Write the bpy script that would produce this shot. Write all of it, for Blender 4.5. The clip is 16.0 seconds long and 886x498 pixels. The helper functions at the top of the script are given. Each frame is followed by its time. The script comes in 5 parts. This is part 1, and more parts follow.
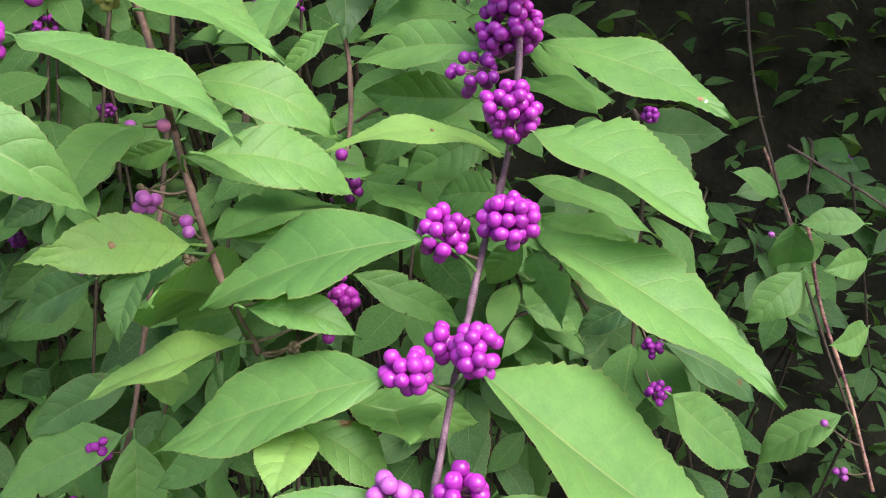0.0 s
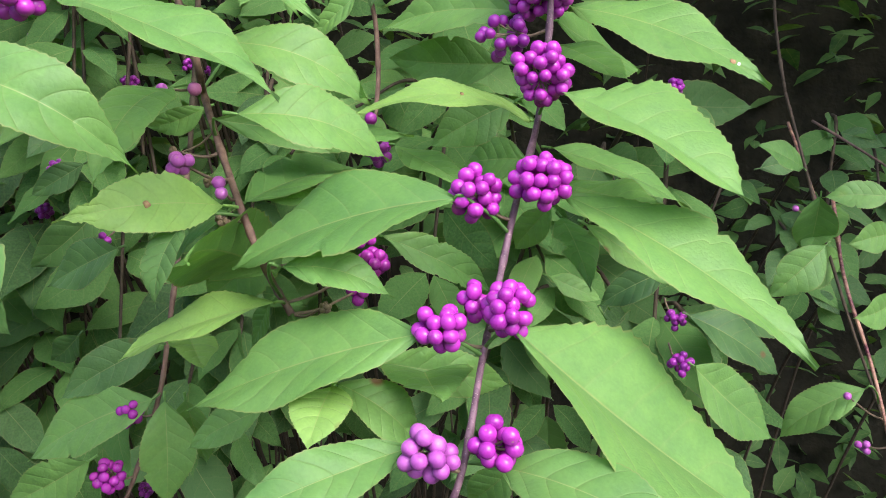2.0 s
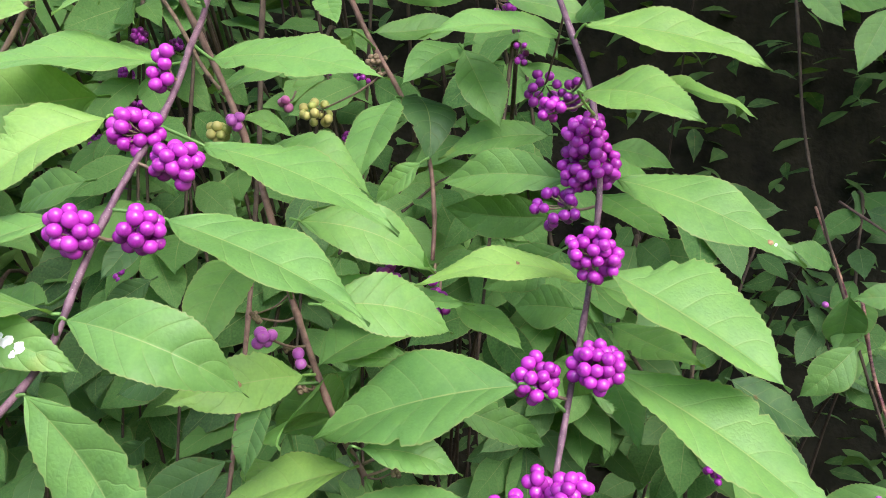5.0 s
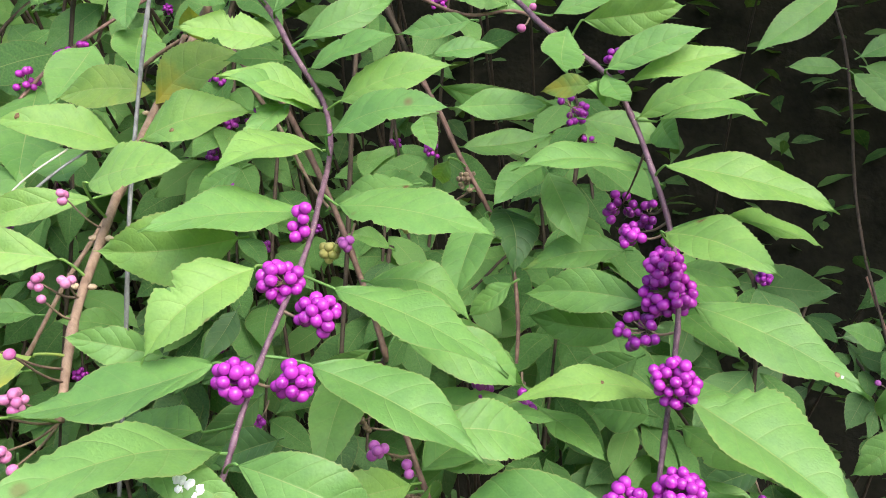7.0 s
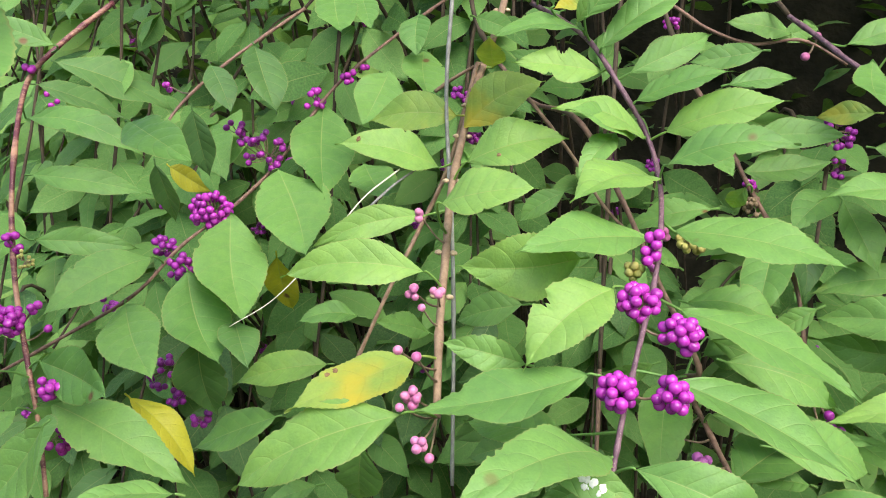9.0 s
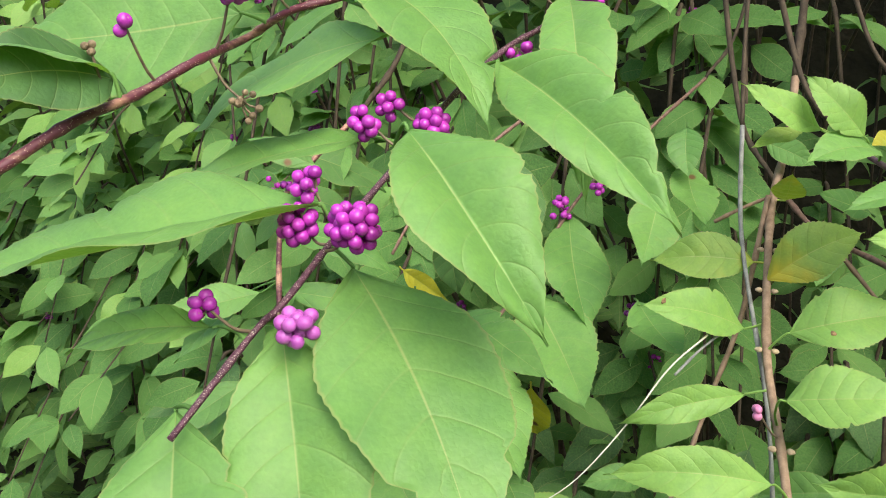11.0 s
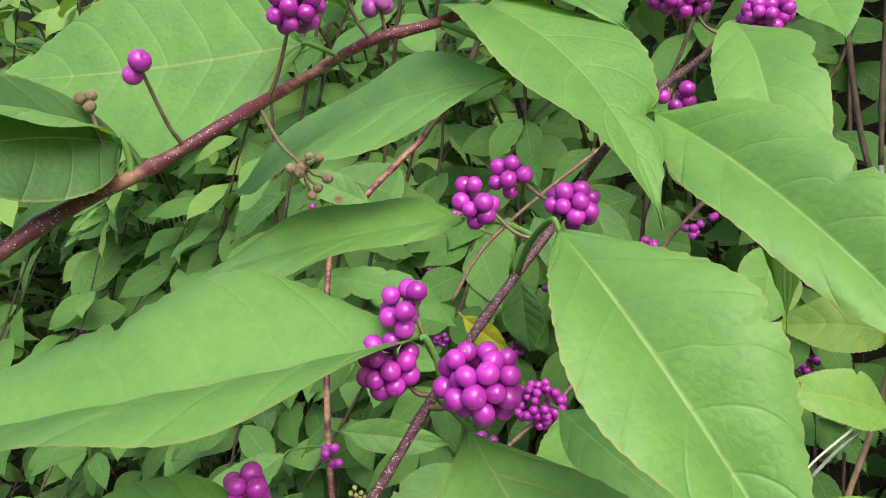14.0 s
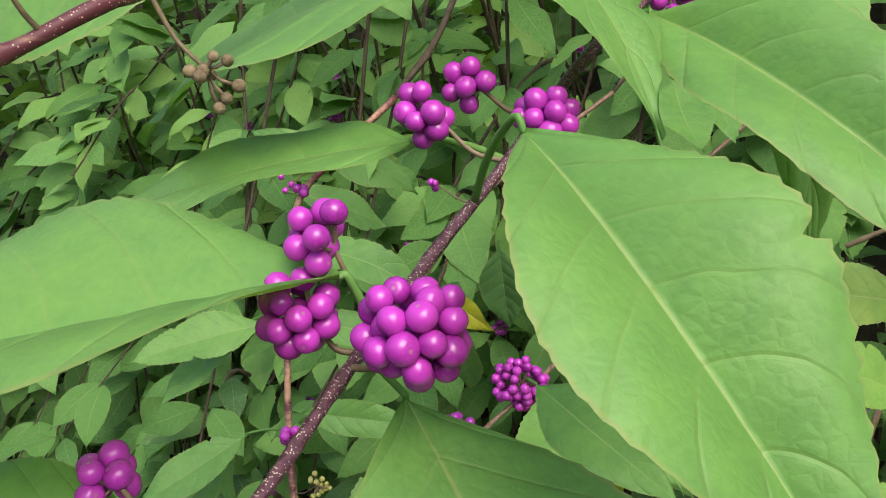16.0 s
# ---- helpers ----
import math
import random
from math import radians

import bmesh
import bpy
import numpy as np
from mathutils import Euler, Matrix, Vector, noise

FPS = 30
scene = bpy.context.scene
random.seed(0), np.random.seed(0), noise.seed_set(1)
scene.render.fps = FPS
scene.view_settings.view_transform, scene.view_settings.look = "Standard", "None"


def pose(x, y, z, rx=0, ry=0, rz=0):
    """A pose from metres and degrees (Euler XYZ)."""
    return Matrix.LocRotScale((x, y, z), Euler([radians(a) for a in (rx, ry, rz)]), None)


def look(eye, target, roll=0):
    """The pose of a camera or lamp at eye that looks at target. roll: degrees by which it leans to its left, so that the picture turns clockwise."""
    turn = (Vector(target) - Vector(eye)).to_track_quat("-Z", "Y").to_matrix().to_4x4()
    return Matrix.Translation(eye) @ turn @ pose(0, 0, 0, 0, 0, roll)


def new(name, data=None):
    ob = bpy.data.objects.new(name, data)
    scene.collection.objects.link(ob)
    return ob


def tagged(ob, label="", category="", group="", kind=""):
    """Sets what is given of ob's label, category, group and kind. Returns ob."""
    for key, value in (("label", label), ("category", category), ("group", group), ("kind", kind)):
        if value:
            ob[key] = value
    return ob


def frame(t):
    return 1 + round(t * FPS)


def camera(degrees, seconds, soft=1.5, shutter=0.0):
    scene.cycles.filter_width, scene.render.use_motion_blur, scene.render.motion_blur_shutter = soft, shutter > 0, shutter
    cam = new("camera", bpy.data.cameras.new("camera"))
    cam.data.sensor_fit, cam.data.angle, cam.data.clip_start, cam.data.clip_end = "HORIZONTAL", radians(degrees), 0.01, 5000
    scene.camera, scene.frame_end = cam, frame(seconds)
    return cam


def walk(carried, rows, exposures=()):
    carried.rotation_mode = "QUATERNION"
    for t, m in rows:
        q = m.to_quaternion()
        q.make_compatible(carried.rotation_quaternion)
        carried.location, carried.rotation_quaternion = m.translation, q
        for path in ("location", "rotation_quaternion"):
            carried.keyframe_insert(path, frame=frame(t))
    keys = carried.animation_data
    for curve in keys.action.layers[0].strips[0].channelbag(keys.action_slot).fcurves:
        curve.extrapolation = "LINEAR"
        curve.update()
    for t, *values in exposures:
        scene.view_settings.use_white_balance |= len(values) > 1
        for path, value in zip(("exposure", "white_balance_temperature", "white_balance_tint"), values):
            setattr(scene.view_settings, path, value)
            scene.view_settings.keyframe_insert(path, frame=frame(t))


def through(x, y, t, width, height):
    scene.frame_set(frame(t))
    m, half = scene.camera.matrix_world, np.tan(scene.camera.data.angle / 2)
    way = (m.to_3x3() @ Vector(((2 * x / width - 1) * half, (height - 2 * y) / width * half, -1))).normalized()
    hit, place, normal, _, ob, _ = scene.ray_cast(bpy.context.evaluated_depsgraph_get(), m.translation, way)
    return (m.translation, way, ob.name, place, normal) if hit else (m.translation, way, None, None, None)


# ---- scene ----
cam = camera(59.3, 16.0, soft=1.0)
PATH = [
    (0.0, pose(-0.0002, -0.0013, 1.2022, 72.81, -0.39, -0.99)),
    (0.5, pose(-0.0025, 0.0004, 1.1952, 72.41, -0.26, -0.53)),
    (1.0, pose(-0.0029, -0.0004, 1.1874, 71.83, -0.24, -0.31)),
    (1.5, pose(-0.0056, -0.0025, 1.1878, 71.54, -0.28, -0.12)),
    (2.0, pose(-0.0050, -0.0040, 1.1968, 71.47, -0.33, 0.09)),
    (2.5, pose(-0.0061, -0.0023, 1.2018, 71.56, -0.40, 0.19)),
    (3.0, pose(-0.0117, -0.0012, 1.2108, 71.72, -0.50, 0.52)),
    (3.5, pose(-0.0161, -0.0028, 1.2189, 71.86, -0.44, 1.06)),
    (3.7, pose(-0.0181, -0.0034, 1.2220, 71.89, -0.48, 0.97)),
    (5.8, pose(-0.0189, -0.0185, 1.2682, 73.80, 0.14, 2.04)),
    (6.0, pose(-0.0221, -0.0209, 1.2730, 73.89, 0.07, 2.17)),
    (6.5, pose(-0.0302, -0.0246, 1.2869, 74.03, 0.00, 2.97)),
    (7.0, pose(-0.0415, -0.0295, 1.2973, 74.06, -0.14, 4.09)),
    (7.5, pose(-0.0592, -0.0368, 1.3056, 74.08, -0.17, 5.58)),
    (8.0, pose(-0.0797, -0.0448, 1.3136, 73.97, 0.13, 8.04)),
    (8.5, pose(-0.1025, -0.0554, 1.3116, 74.05, 0.08, 10.19)),
    (9.0, pose(-0.1246, -0.0631, 1.3120, 73.99, 0.01, 12.35)),
    (9.5, pose(-0.1501, -0.0664, 1.3240, 73.50, 0.05, 14.62)),
    (10.0, pose(-0.1766, -0.0674, 1.3400, 73.31, 0.27, 17.01)),
    (10.2, pose(-0.1898, -0.0648, 1.3496, 72.97, 0.25, 17.53)),
    (12.3, pose(-0.2483, -0.0131, 1.4001, 72.99, 0.23, 21.06)),
    (12.5, pose(-0.2511, -0.0119, 1.3994, 73.07, 0.25, 21.14)),
    (13.0, pose(-0.2618, -0.0048, 1.3971, 73.18, 0.11, 21.47)),
    (13.5, pose(-0.2649, 0.0018, 1.3910, 73.16, 0.07, 21.72)),
    (14.0, pose(-0.2645, 0.0074, 1.3855, 73.08, -0.17, 21.75)),
    (14.5, pose(-0.2664, 0.0148, 1.3806, 72.89, -0.45, 21.51)),
    (15.0, pose(-0.2700, 0.0211, 1.3768, 72.53, -0.52, 21.00)),
    (15.5, pose(-0.2718, 0.0264, 1.3745, 71.72, -0.71, 20.20)),
    (16.0, pose(-0.2672, 0.0321, 1.3694, 72.10, -0.49, 20.92)),
]
walk(cam, PATH, [(0.0, 1.62, 6080, 18), (3.5, 1.68, 6080, 18), (6.5, 1.62, 6150, 16), (9.0, 1.55, 6550, 10), (12.5, 1.33, 6750, 6), (14.5, 1.18, 6750, 5), (16.0, 1.11, 6750, 5)])

# ---- world and light: a bright overcast day, open sky behind and over the camera ----
world = bpy.data.worlds.new("sky")
scene.world = world
world.use_nodes = True
wn = world.node_tree.nodes
sky = wn.new("ShaderNodeTexSky")
sky.sky_type = "NISHITA"
sky.sun_disc = False
sky.sun_elevation = radians(54.4)
sky.sun_rotation = radians(139.3)
sky.dust_density = 4.0
wn["Background"].inputs["Strength"].default_value = 0.15
world.node_tree.links.new(sky.outputs["Color"], wn["Background"].inputs["Color"])
sun_data = bpy.data.lights.new("sun", "SUN")
sun_data.energy, sun_data.angle, sun_data.color = 1.0, radians(45), (1.0, 0.97, 0.92)
sun = new("sun", sun_data)
sun.matrix_world = look((1.12, -1.3, 2.4), (0, 0, 0))


# ---- materials ----
def nodes_of(name):
    m = bpy.data.materials.new(name)
    m.use_nodes = True
    t = m.node_tree
    return m, t, t.nodes["Principled BSDF"], t.nodes["Material Output"]


def add(t, kind, links=(), **values):
    n = t.nodes.new(kind)
    for k, v in values.items():
        if k == "op":
            n.operation = v
        elif k == "feature":
            n.feature = v
        elif k == "blend":
            n.data_type = "RGBA"
            n.blend_type = v
    for i, src in links:
        if isinstance(src, (int, float, tuple)):
            n.inputs[i].default_value = src
        else:
            t.links.new(src, n.inputs[i])
    return n


def ramp(t, src, stops):
    n = t.nodes.new("ShaderNodeValToRGB")
    t.links.new(src, n.inputs[0])
    el = n.color_ramp.elements
    while len(el) < len(stops):
        el.new(0.5)
    for e, (p, c) in zip(el, stops):
        e.position, e.color = p, (*c, 1)
    return n.outputs[0]


def leaf_material(name, low, high, blot, blot_from, through=0.3, rough=0.50, spec=0.36, island=False):
    """Leaf blade: green mottled at two scales, pale sunken veins, a matt upper face, light through the blade."""
    m, t, p, out = nodes_of(name)
    uv = add(t, "ShaderNodeUVMap").outputs[0]
    sep = add(t, "ShaderNodeSeparateXYZ", [(0, uv)])
    info = add(t, "ShaderNodeObjectInfo")
    tex = add(t, "ShaderNodeTexCoord")
    chance = add(t, "ShaderNodeNewGeometry").outputs["Random Per Island"] if island else info.outputs["Random"]
    shift = add(t, "ShaderNodeVectorMath", [(0, tex.outputs["Object"]), (1, info.outputs["Location"])], op="ADD")
    big = add(t, "ShaderNodeTexNoise", [(0, shift.outputs[0]), (2, 45.0), (3, 3.0)])
    fine = add(t, "ShaderNodeTexNoise", [(0, shift.outputs[0]), (2, 900.0), (3, 2.0)])
    # across runs -1 to 1 from edge to edge, along 0 to 1 from base to tip
    across = add(t, "ShaderNodeMath", [(0, sep.outputs[0])], op="ABSOLUTE").outputs[0]
    curve = add(t, "ShaderNodeMath", [(0, across), (1, 1.3)], op="POWER").outputs[0]
    lift = add(t, "ShaderNodeMath", [(0, curve), (1, -0.17)], op="MULTIPLY").outputs[0]
    run = add(t, "ShaderNodeMath", [(0, sep.outputs[1]), (1, lift)], op="ADD").outputs[0]
    wob = add(t, "ShaderNodeMath", [(0, big.outputs[0]), (1, 0.05)], op="MULTIPLY").outputs[0]
    run = add(t, "ShaderNodeMath", [(0, run), (1, wob)], op="ADD").outputs[0]
    tri = add(t, "ShaderNodeMath", [(0, run), (1, 0.072)], op="PINGPONG").outputs[0]
    side = ramp(t, add(t, "ShaderNodeMath", [(0, tri), (1, 13.9)], op="MULTIPLY").outputs[0], [(0.0, (1, 1, 1)), (0.10, (0.15, 0.15, 0.15)), (0.3, (0, 0, 0))])
    thin = add(t, "ShaderNodeMath", [(0, sep.outputs[1]), (1, 1.6), (2, 0.75)], op="MULTIPLY_ADD").outputs[0]
    mid = ramp(t, add(t, "ShaderNodeMath", [(0, across), (1, thin)], op="MULTIPLY").outputs[0], [(0.0, (1, 1, 1)), (0.012, (0.75, 0.75, 0.75)), (0.032, (0, 0, 0))])
    vein = add(t, "ShaderNodeMath", [(0, side), (1, 0.20)], op="MULTIPLY").outputs[0]
    vein = add(t, "ShaderNodeMath", [(0, vein), (1, mid)], op="MAXIMUM").outputs[0]
    hue = add(t, "ShaderNodeMath", [(0, chance), (1, 0.6)], op="MULTIPLY").outputs[0]
    tone = add(t, "ShaderNodeMath", [(0, big.outputs[0]), (1, hue)], op="ADD").outputs[0]
    col = ramp(t, tone, [(0.32, low), (0.95, high)])
    speck = ramp(t, fine.outputs[0], [(0.3, (0.95, 0.95, 0.95)), (0.7, (1.04, 1.04, 1.04))])
    patch = add(t, "ShaderNodeTexNoise", [(0, shift.outputs[0]), (2, 210.0), (3, 3.0)])
    patch = ramp(t, patch.outputs[0], [(0.32, (0.92, 0.94, 0.97)), (0.68, (1.07, 1.05, 1.0))])
    speck = add(t, "ShaderNodeMix", [(0, 1.0), (6, speck), (7, patch)], blend="MULTIPLY").outputs[2]
    col = add(t, "ShaderNodeMix", [(0, 1.0), (6, col), (7, speck)], blend="MULTIPLY").outputs[2]
    col = add(t, "ShaderNodeMix", [(0, add(t, "ShaderNodeMath", [(0, vein), (1, 0.60)], op="MULTIPLY").outputs[0]), (6, col), (7, (0.34, 0.38, 0.15, 1))], blend="MIX").outputs[2]
    # yellowing blotches and small brown spots
    blots = add(t, "ShaderNodeTexNoise", [(0, shift.outputs[0]), (2, 26.0), (3, 4.0)])
    bl = ramp(t, blots.outputs[0], [(blot_from, (0, 0, 0)), (min(1.0, blot_from + 0.14), (1, 1, 1))])
    col = add(t, "ShaderNodeMix", [(0, bl), (6, col), (7, (*blot, 1))], blend="MIX").outputs[2]
    spots = add(t, "ShaderNodeTexVoronoi", [(0, shift.outputs[0]), (2, 75.0)])
    keep = ramp(t, add(t, "ShaderNodeSeparateColor", [(0, spots.outputs["Color"])]).outputs[0], [(0.945, (0, 0, 0)), (0.95, (1, 1, 1))])
    dot = ramp(t, spots.outputs["Distance"], [(0.10, (1, 1, 1)), (0.2, (0, 0, 0))])
    dots = add(t, "ShaderNodeMath", [(0, keep), (1, dot)], op="MULTIPLY").outputs[0]
    col = add(t, "ShaderNodeMix", [(0, dots), (6, col), (7, (0.16, 0.09, 0.035, 1))], blend="MIX").outputs[2]
    # a fine dry rim
    rim = ramp(t, across, [(0.955, (0, 0, 0)), (0.985, (0.45, 0.45, 0.45))])
    col = add(t, "ShaderNodeMix", [(0, rim), (6, col), (7, (0.30, 0.29, 0.11, 1))], blend="MIX").outputs[2]
    t.links.new(col, p.inputs["Base Color"])
    p.inputs["Roughness"].default_value = rough
    p.inputs["Specular IOR Level"].default_value = spec
    relief = add(t, "ShaderNodeMath", [(0, side), (1, -0.16)], op="MULTIPLY").outputs[0]
    pillow = add(t, "ShaderNodeMath", [(0, tri), (1, 21.8)], op="MULTIPLY").outputs[0]
    pillow = add(t, "ShaderNodeMath", [(0, add(t, "ShaderNodeMath", [(0, pillow)], op="SINE").outputs[0]), (1, 0.32)], op="MULTIPLY").outputs[0]
    relief = add(t, "ShaderNodeMath", [(0, relief), (1, pillow)], op="ADD").outputs[0]
    cells = add(t, "ShaderNodeTexVoronoi", [(0, shift.outputs[0]), (2, 620.0)], feature="DISTANCE_TO_EDGE").outputs["Distance"]
    cells = ramp(t, cells, [(0.0, (0, 0, 0)), (0.5, (0.11, 0.11, 0.11))])
    relief = add(t, "ShaderNodeMath", [(0, relief), (1, cells)], op="ADD").outputs[0]
    grain = add(t, "ShaderNodeMath", [(0, fine.outputs[0]), (1, 0.14)], op="MULTIPLY").outputs[0]
    relief = add(t, "ShaderNodeMath", [(0, relief), (1, grain)], op="ADD").outputs[0]
    bump = add(t, "ShaderNodeBump", [(0, 0.62), (1, 0.0010)])
    t.links.new(relief, bump.inputs["Height"])
    t.links.new(bump.outputs[0], p.inputs["Normal"])
    glow = add(t, "ShaderNodeBsdfTranslucent")
    warm = add(t, "ShaderNodeMix", [(0, 1.0), (6, col), (7, (1.5, 1.45, 0.5, 1))], blend="MULTIPLY").outputs[2]
    t.links.new(warm, glow.inputs[0])
    mix = add(t, "ShaderNodeMixShader", [(0, through), (1, p.outputs[0]), (2, glow.outputs[0])])
    t.links.new(mix.outputs[0], out.inputs[0])
    return m


LEAF = leaf_material("leaf_green", (0.100, 0.238, 0.058), (0.162, 0.330, 0.084), (0.33, 0.36, 0.07), 0.70)
LEAF_PALE = leaf_material("leaf_pale_green", (0.150, 0.305, 0.066), (0.225, 0.400, 0.096), (0.40, 0.38, 0.06), 0.68)
LEAF_AGED = leaf_material("leaf_yellowing", (0.13, 0.27, 0.05), (0.26, 0.38, 0.08), (0.46, 0.40, 0.045), 0.50)
LEAF_YELLOW = leaf_material("leaf_yellow", (0.34, 0.37, 0.03), (0.48, 0.45, 0.04), (0.28, 0.32, 0.04), 0.60)
# Two darker copies of the leaf green: shade inside the shrub put into colour.
LEAF_SHADED = leaf_material("leaf_shaded_green", (0.050, 0.134, 0.036), (0.114, 0.250, 0.065), (0.24, 0.28, 0.06), 0.74, 0.3, 0.62, 0.2)
LEAF_SHADED_DEEP = leaf_material("leaf_deep_shaded_green", (0.043, 0.110, 0.036), (0.104, 0.220, 0.066), (0.22, 0.26, 0.06), 0.74)
LEAF_MASS = leaf_material("leaf_far_green", (0.045, 0.110, 0.036), (0.125, 0.245, 0.070), (0.24, 0.28, 0.06), 0.74, 0.3, 0.6, 0.2, True)


def grainy(name, a, b, scale, rough, bumpy=0.4, depth=0.0003, spec=0.4, random_share=0.3, stretch=(1, 1, 1), span=(0.5, 1.0)):
    """Two-scale mottled surface between the colours a and b, varied from piece to piece."""
    m, t, p, out = nodes_of(name)
    info = add(t, "ShaderNodeObjectInfo")
    tex = add(t, "ShaderNodeTexCoord")
    shift = add(t, "ShaderNodeVectorMath", [(0, tex.outputs["Object"]), (1, info.outputs["Location"])], op="ADD")
    shift = add(t, "ShaderNodeVectorMath", [(0, shift.outputs[0]), (1, stretch)], op="MULTIPLY")
    n1 = add(t, "ShaderNodeTexNoise", [(0, shift.outputs[0]), (2, scale), (3, 4.0)])
    n2 = add(t, "ShaderNodeTexNoise", [(0, shift.outputs[0]), (2, scale * 7), (3, 3.0)])
    r = add(t, "ShaderNodeMath", [(0, info.outputs["Random"]), (1, random_share)], op="MULTIPLY").outputs[0]
    h = add(t, "ShaderNodeMath", [(0, n2.outputs[0]), (1, 0.4)], op="MULTIPLY").outputs[0]
    s = add(t, "ShaderNodeMath", [(0, n1.outputs[0]), (1, h)], op="ADD").outputs[0]
    s = add(t, "ShaderNodeMath", [(0, s), (1, r)], op="ADD").outputs[0]
    t.links.new(ramp(t, s, [(span[0], a), (span[1], b)]), p.inputs["Base Color"])
    p.inputs["Roughness"].default_value = rough
    p.inputs["Specular IOR Level"].default_value = spec
    bump = add(t, "ShaderNodeBump", [(0, bumpy), (1, depth)])
    t.links.new(s, bump.inputs["Height"])
    t.links.new(bump.outputs[0], p.inputs["Normal"])
    return m


def pricked(m, scale, share, size, colour):
    """Scatters small pale pricks (lenticels and fine hairs) over a surface."""
    t = m.node_tree
    p = next(n for n in t.nodes if n.type == "BSDF_PRINCIPLED")
    tex = add(t, "ShaderNodeTexCoord")
    grain = add(t, "ShaderNodeTexVoronoi", [(0, tex.outputs["Object"]), (2, scale)])
    keep = ramp(t, add(t, "ShaderNodeSeparateColor", [(0, grain.outputs["Color"])]).outputs[0], [(1 - share, (0, 0, 0)), (1.005 - share, (1, 1, 1))])
    dot = ramp(t, grain.outputs["Distance"], [(size * 0.7, (1, 1, 1)), (size, (0, 0, 0))])
    mask = add(t, "ShaderNodeMath", [(0, keep), (1, dot)], op="MULTIPLY").outputs[0]
    old = p.inputs["Base Color"].links[0].from_socket
    t.links.new(add(t, "ShaderNodeMix", [(0, mask), (6, old), (7, (*colour, 1))], blend="MIX").outputs[2], p.inputs["Base Color"])
    return m


def scarred(m, colour):
    """A small dry scar at the tip of each berry."""
    t = m.node_tree
    p = next(n for n in t.nodes if n.type == "BSDF_PRINCIPLED")
    tex = add(t, "ShaderNodeTexCoord")
    way = add(t, "ShaderNodeVectorMath", [(0, tex.outputs["Object"])], op="NORMALIZE").outputs[0]
    mask = ramp(t, add(t, "ShaderNodeSeparateXYZ", [(0, way)]).outputs[2], [(0.982, (0, 0, 0)), (0.992, (0.8, 0.8, 0.8))])
    old = p.inputs["Base Color"].links[0].from_socket
    t.links.new(add(t, "ShaderNodeMix", [(0, mask), (6, old), (7, (*colour, 1))], blend="MIX").outputs[2], p.inputs["Base Color"])
    return m


BERRY = {
    "ripe": grainy("berry_magenta", (0.230, 0.014, 0.220), (0.43, 0.036, 0.40), 260, 0.25, 0.15, 0.0002, 0.55, 0.45),
    "dark": grainy("berry_purple", (0.14, 0.010, 0.165), (0.28, 0.022, 0.29), 260, 0.32, 0.15, 0.0002, 0.5, 0.45),
    "light": grainy("berry_lilac", (0.26, 0.035, 0.26), (0.44, 0.11, 0.42), 260, 0.4, 0.15, 0.0002, 0.45, 0.35),
    "pink": grainy("berry_pink", (0.36, 0.075, 0.24), (0.52, 0.19, 0.34), 260, 0.4, 0.15, 0.0002, 0.4, 0.4),
    "green": grainy("berry_unripe", (0.20, 0.28, 0.05), (0.42, 0.38, 0.12), 260, 0.45, 0.15, 0.0002, 0.4, 0.4),
    "brown": grainy("berry_dried", (0.10, 0.07, 0.045), (0.24, 0.18, 0.11), 500, 0.7, 0.8, 0.0004, 0.2, 0.4),
}
BARK = {
    "purple": grainy("bark_purple", (0.075, 0.035, 0.055), (0.22, 0.13, 0.16), 420, 0.55, 0.6, 0.0003, 0.35, 0.1, (1, 1, 0.35)),
    "red": grainy("bark_red", (0.095, 0.022, 0.034), (0.36, 0.20, 0.13), 130, 0.5, 0.6, 0.0003, 0.35, 0.1, (0.3, 0.5, 1), (0.68, 0.90)),
    "plum": grainy("bark_plum", (0.040, 0.009, 0.022), (0.115, 0.045, 0.070), 1100, 0.5, 0.8, 0.0003, 0.35, 0.1, (1, 1, 1), (0.5, 1.0)),
    # Brown bark darkened: the shade on back stems and boughs is in the colour.
    "inner_shade": grainy("bark_shaded", (0.035, 0.026, 0.018), (0.09, 0.068, 0.045), 300, 0.75, 0.6, 0.0003, 0.2, 0.1, (1, 1, 0.3)),
    "brown": grainy("bark_brown", (0.10, 0.055, 0.045), (0.24, 0.15, 0.11), 420, 0.65, 0.6, 0.0003, 0.3, 0.1, (1, 1, 0.35)),
    "tan": grainy("bark_tan", (0.14, 0.088, 0.055), (0.29, 0.205, 0.14), 300, 0.7, 0.6, 0.0003, 0.25, 0.1, (1, 1, 0.3)),
    "grey": grainy("bark_grey", (0.12, 0.12, 0.11), (0.27, 0.28, 0.26), 300, 0.75, 0.6, 0.0003, 0.25, 0.1, (1, 1, 0.3)),
}
pricked(BARK["plum"], 4200, 0.42, 0.42, (0.42, 0.36, 0.30))
pricked(BARK["purple"], 2600, 0.10, 0.35, (0.40, 0.34, 0.28))
pricked(BARK["red"], 2900, 0.16, 0.40, (0.44, 0.31, 0.24))
for colour in ("ripe", "dark", "light", "pink"):
    scarred(BERRY[colour], (0.34, 0.14, 0.22))
STALK = grainy("stalk_green_brown", (0.075, 0.045, 0.035), (0.19, 0.14, 0.085), 500, 0.6, 0.3)
# Soil darkened well below its own brown, standing in for shade on the bank.
SOIL = grainy("shade_dark_soil", (0.012, 0.012, 0.008), (0.034, 0.031, 0.020), 9, 0.95, 0.8, 0.02, 0.1, 0.0)
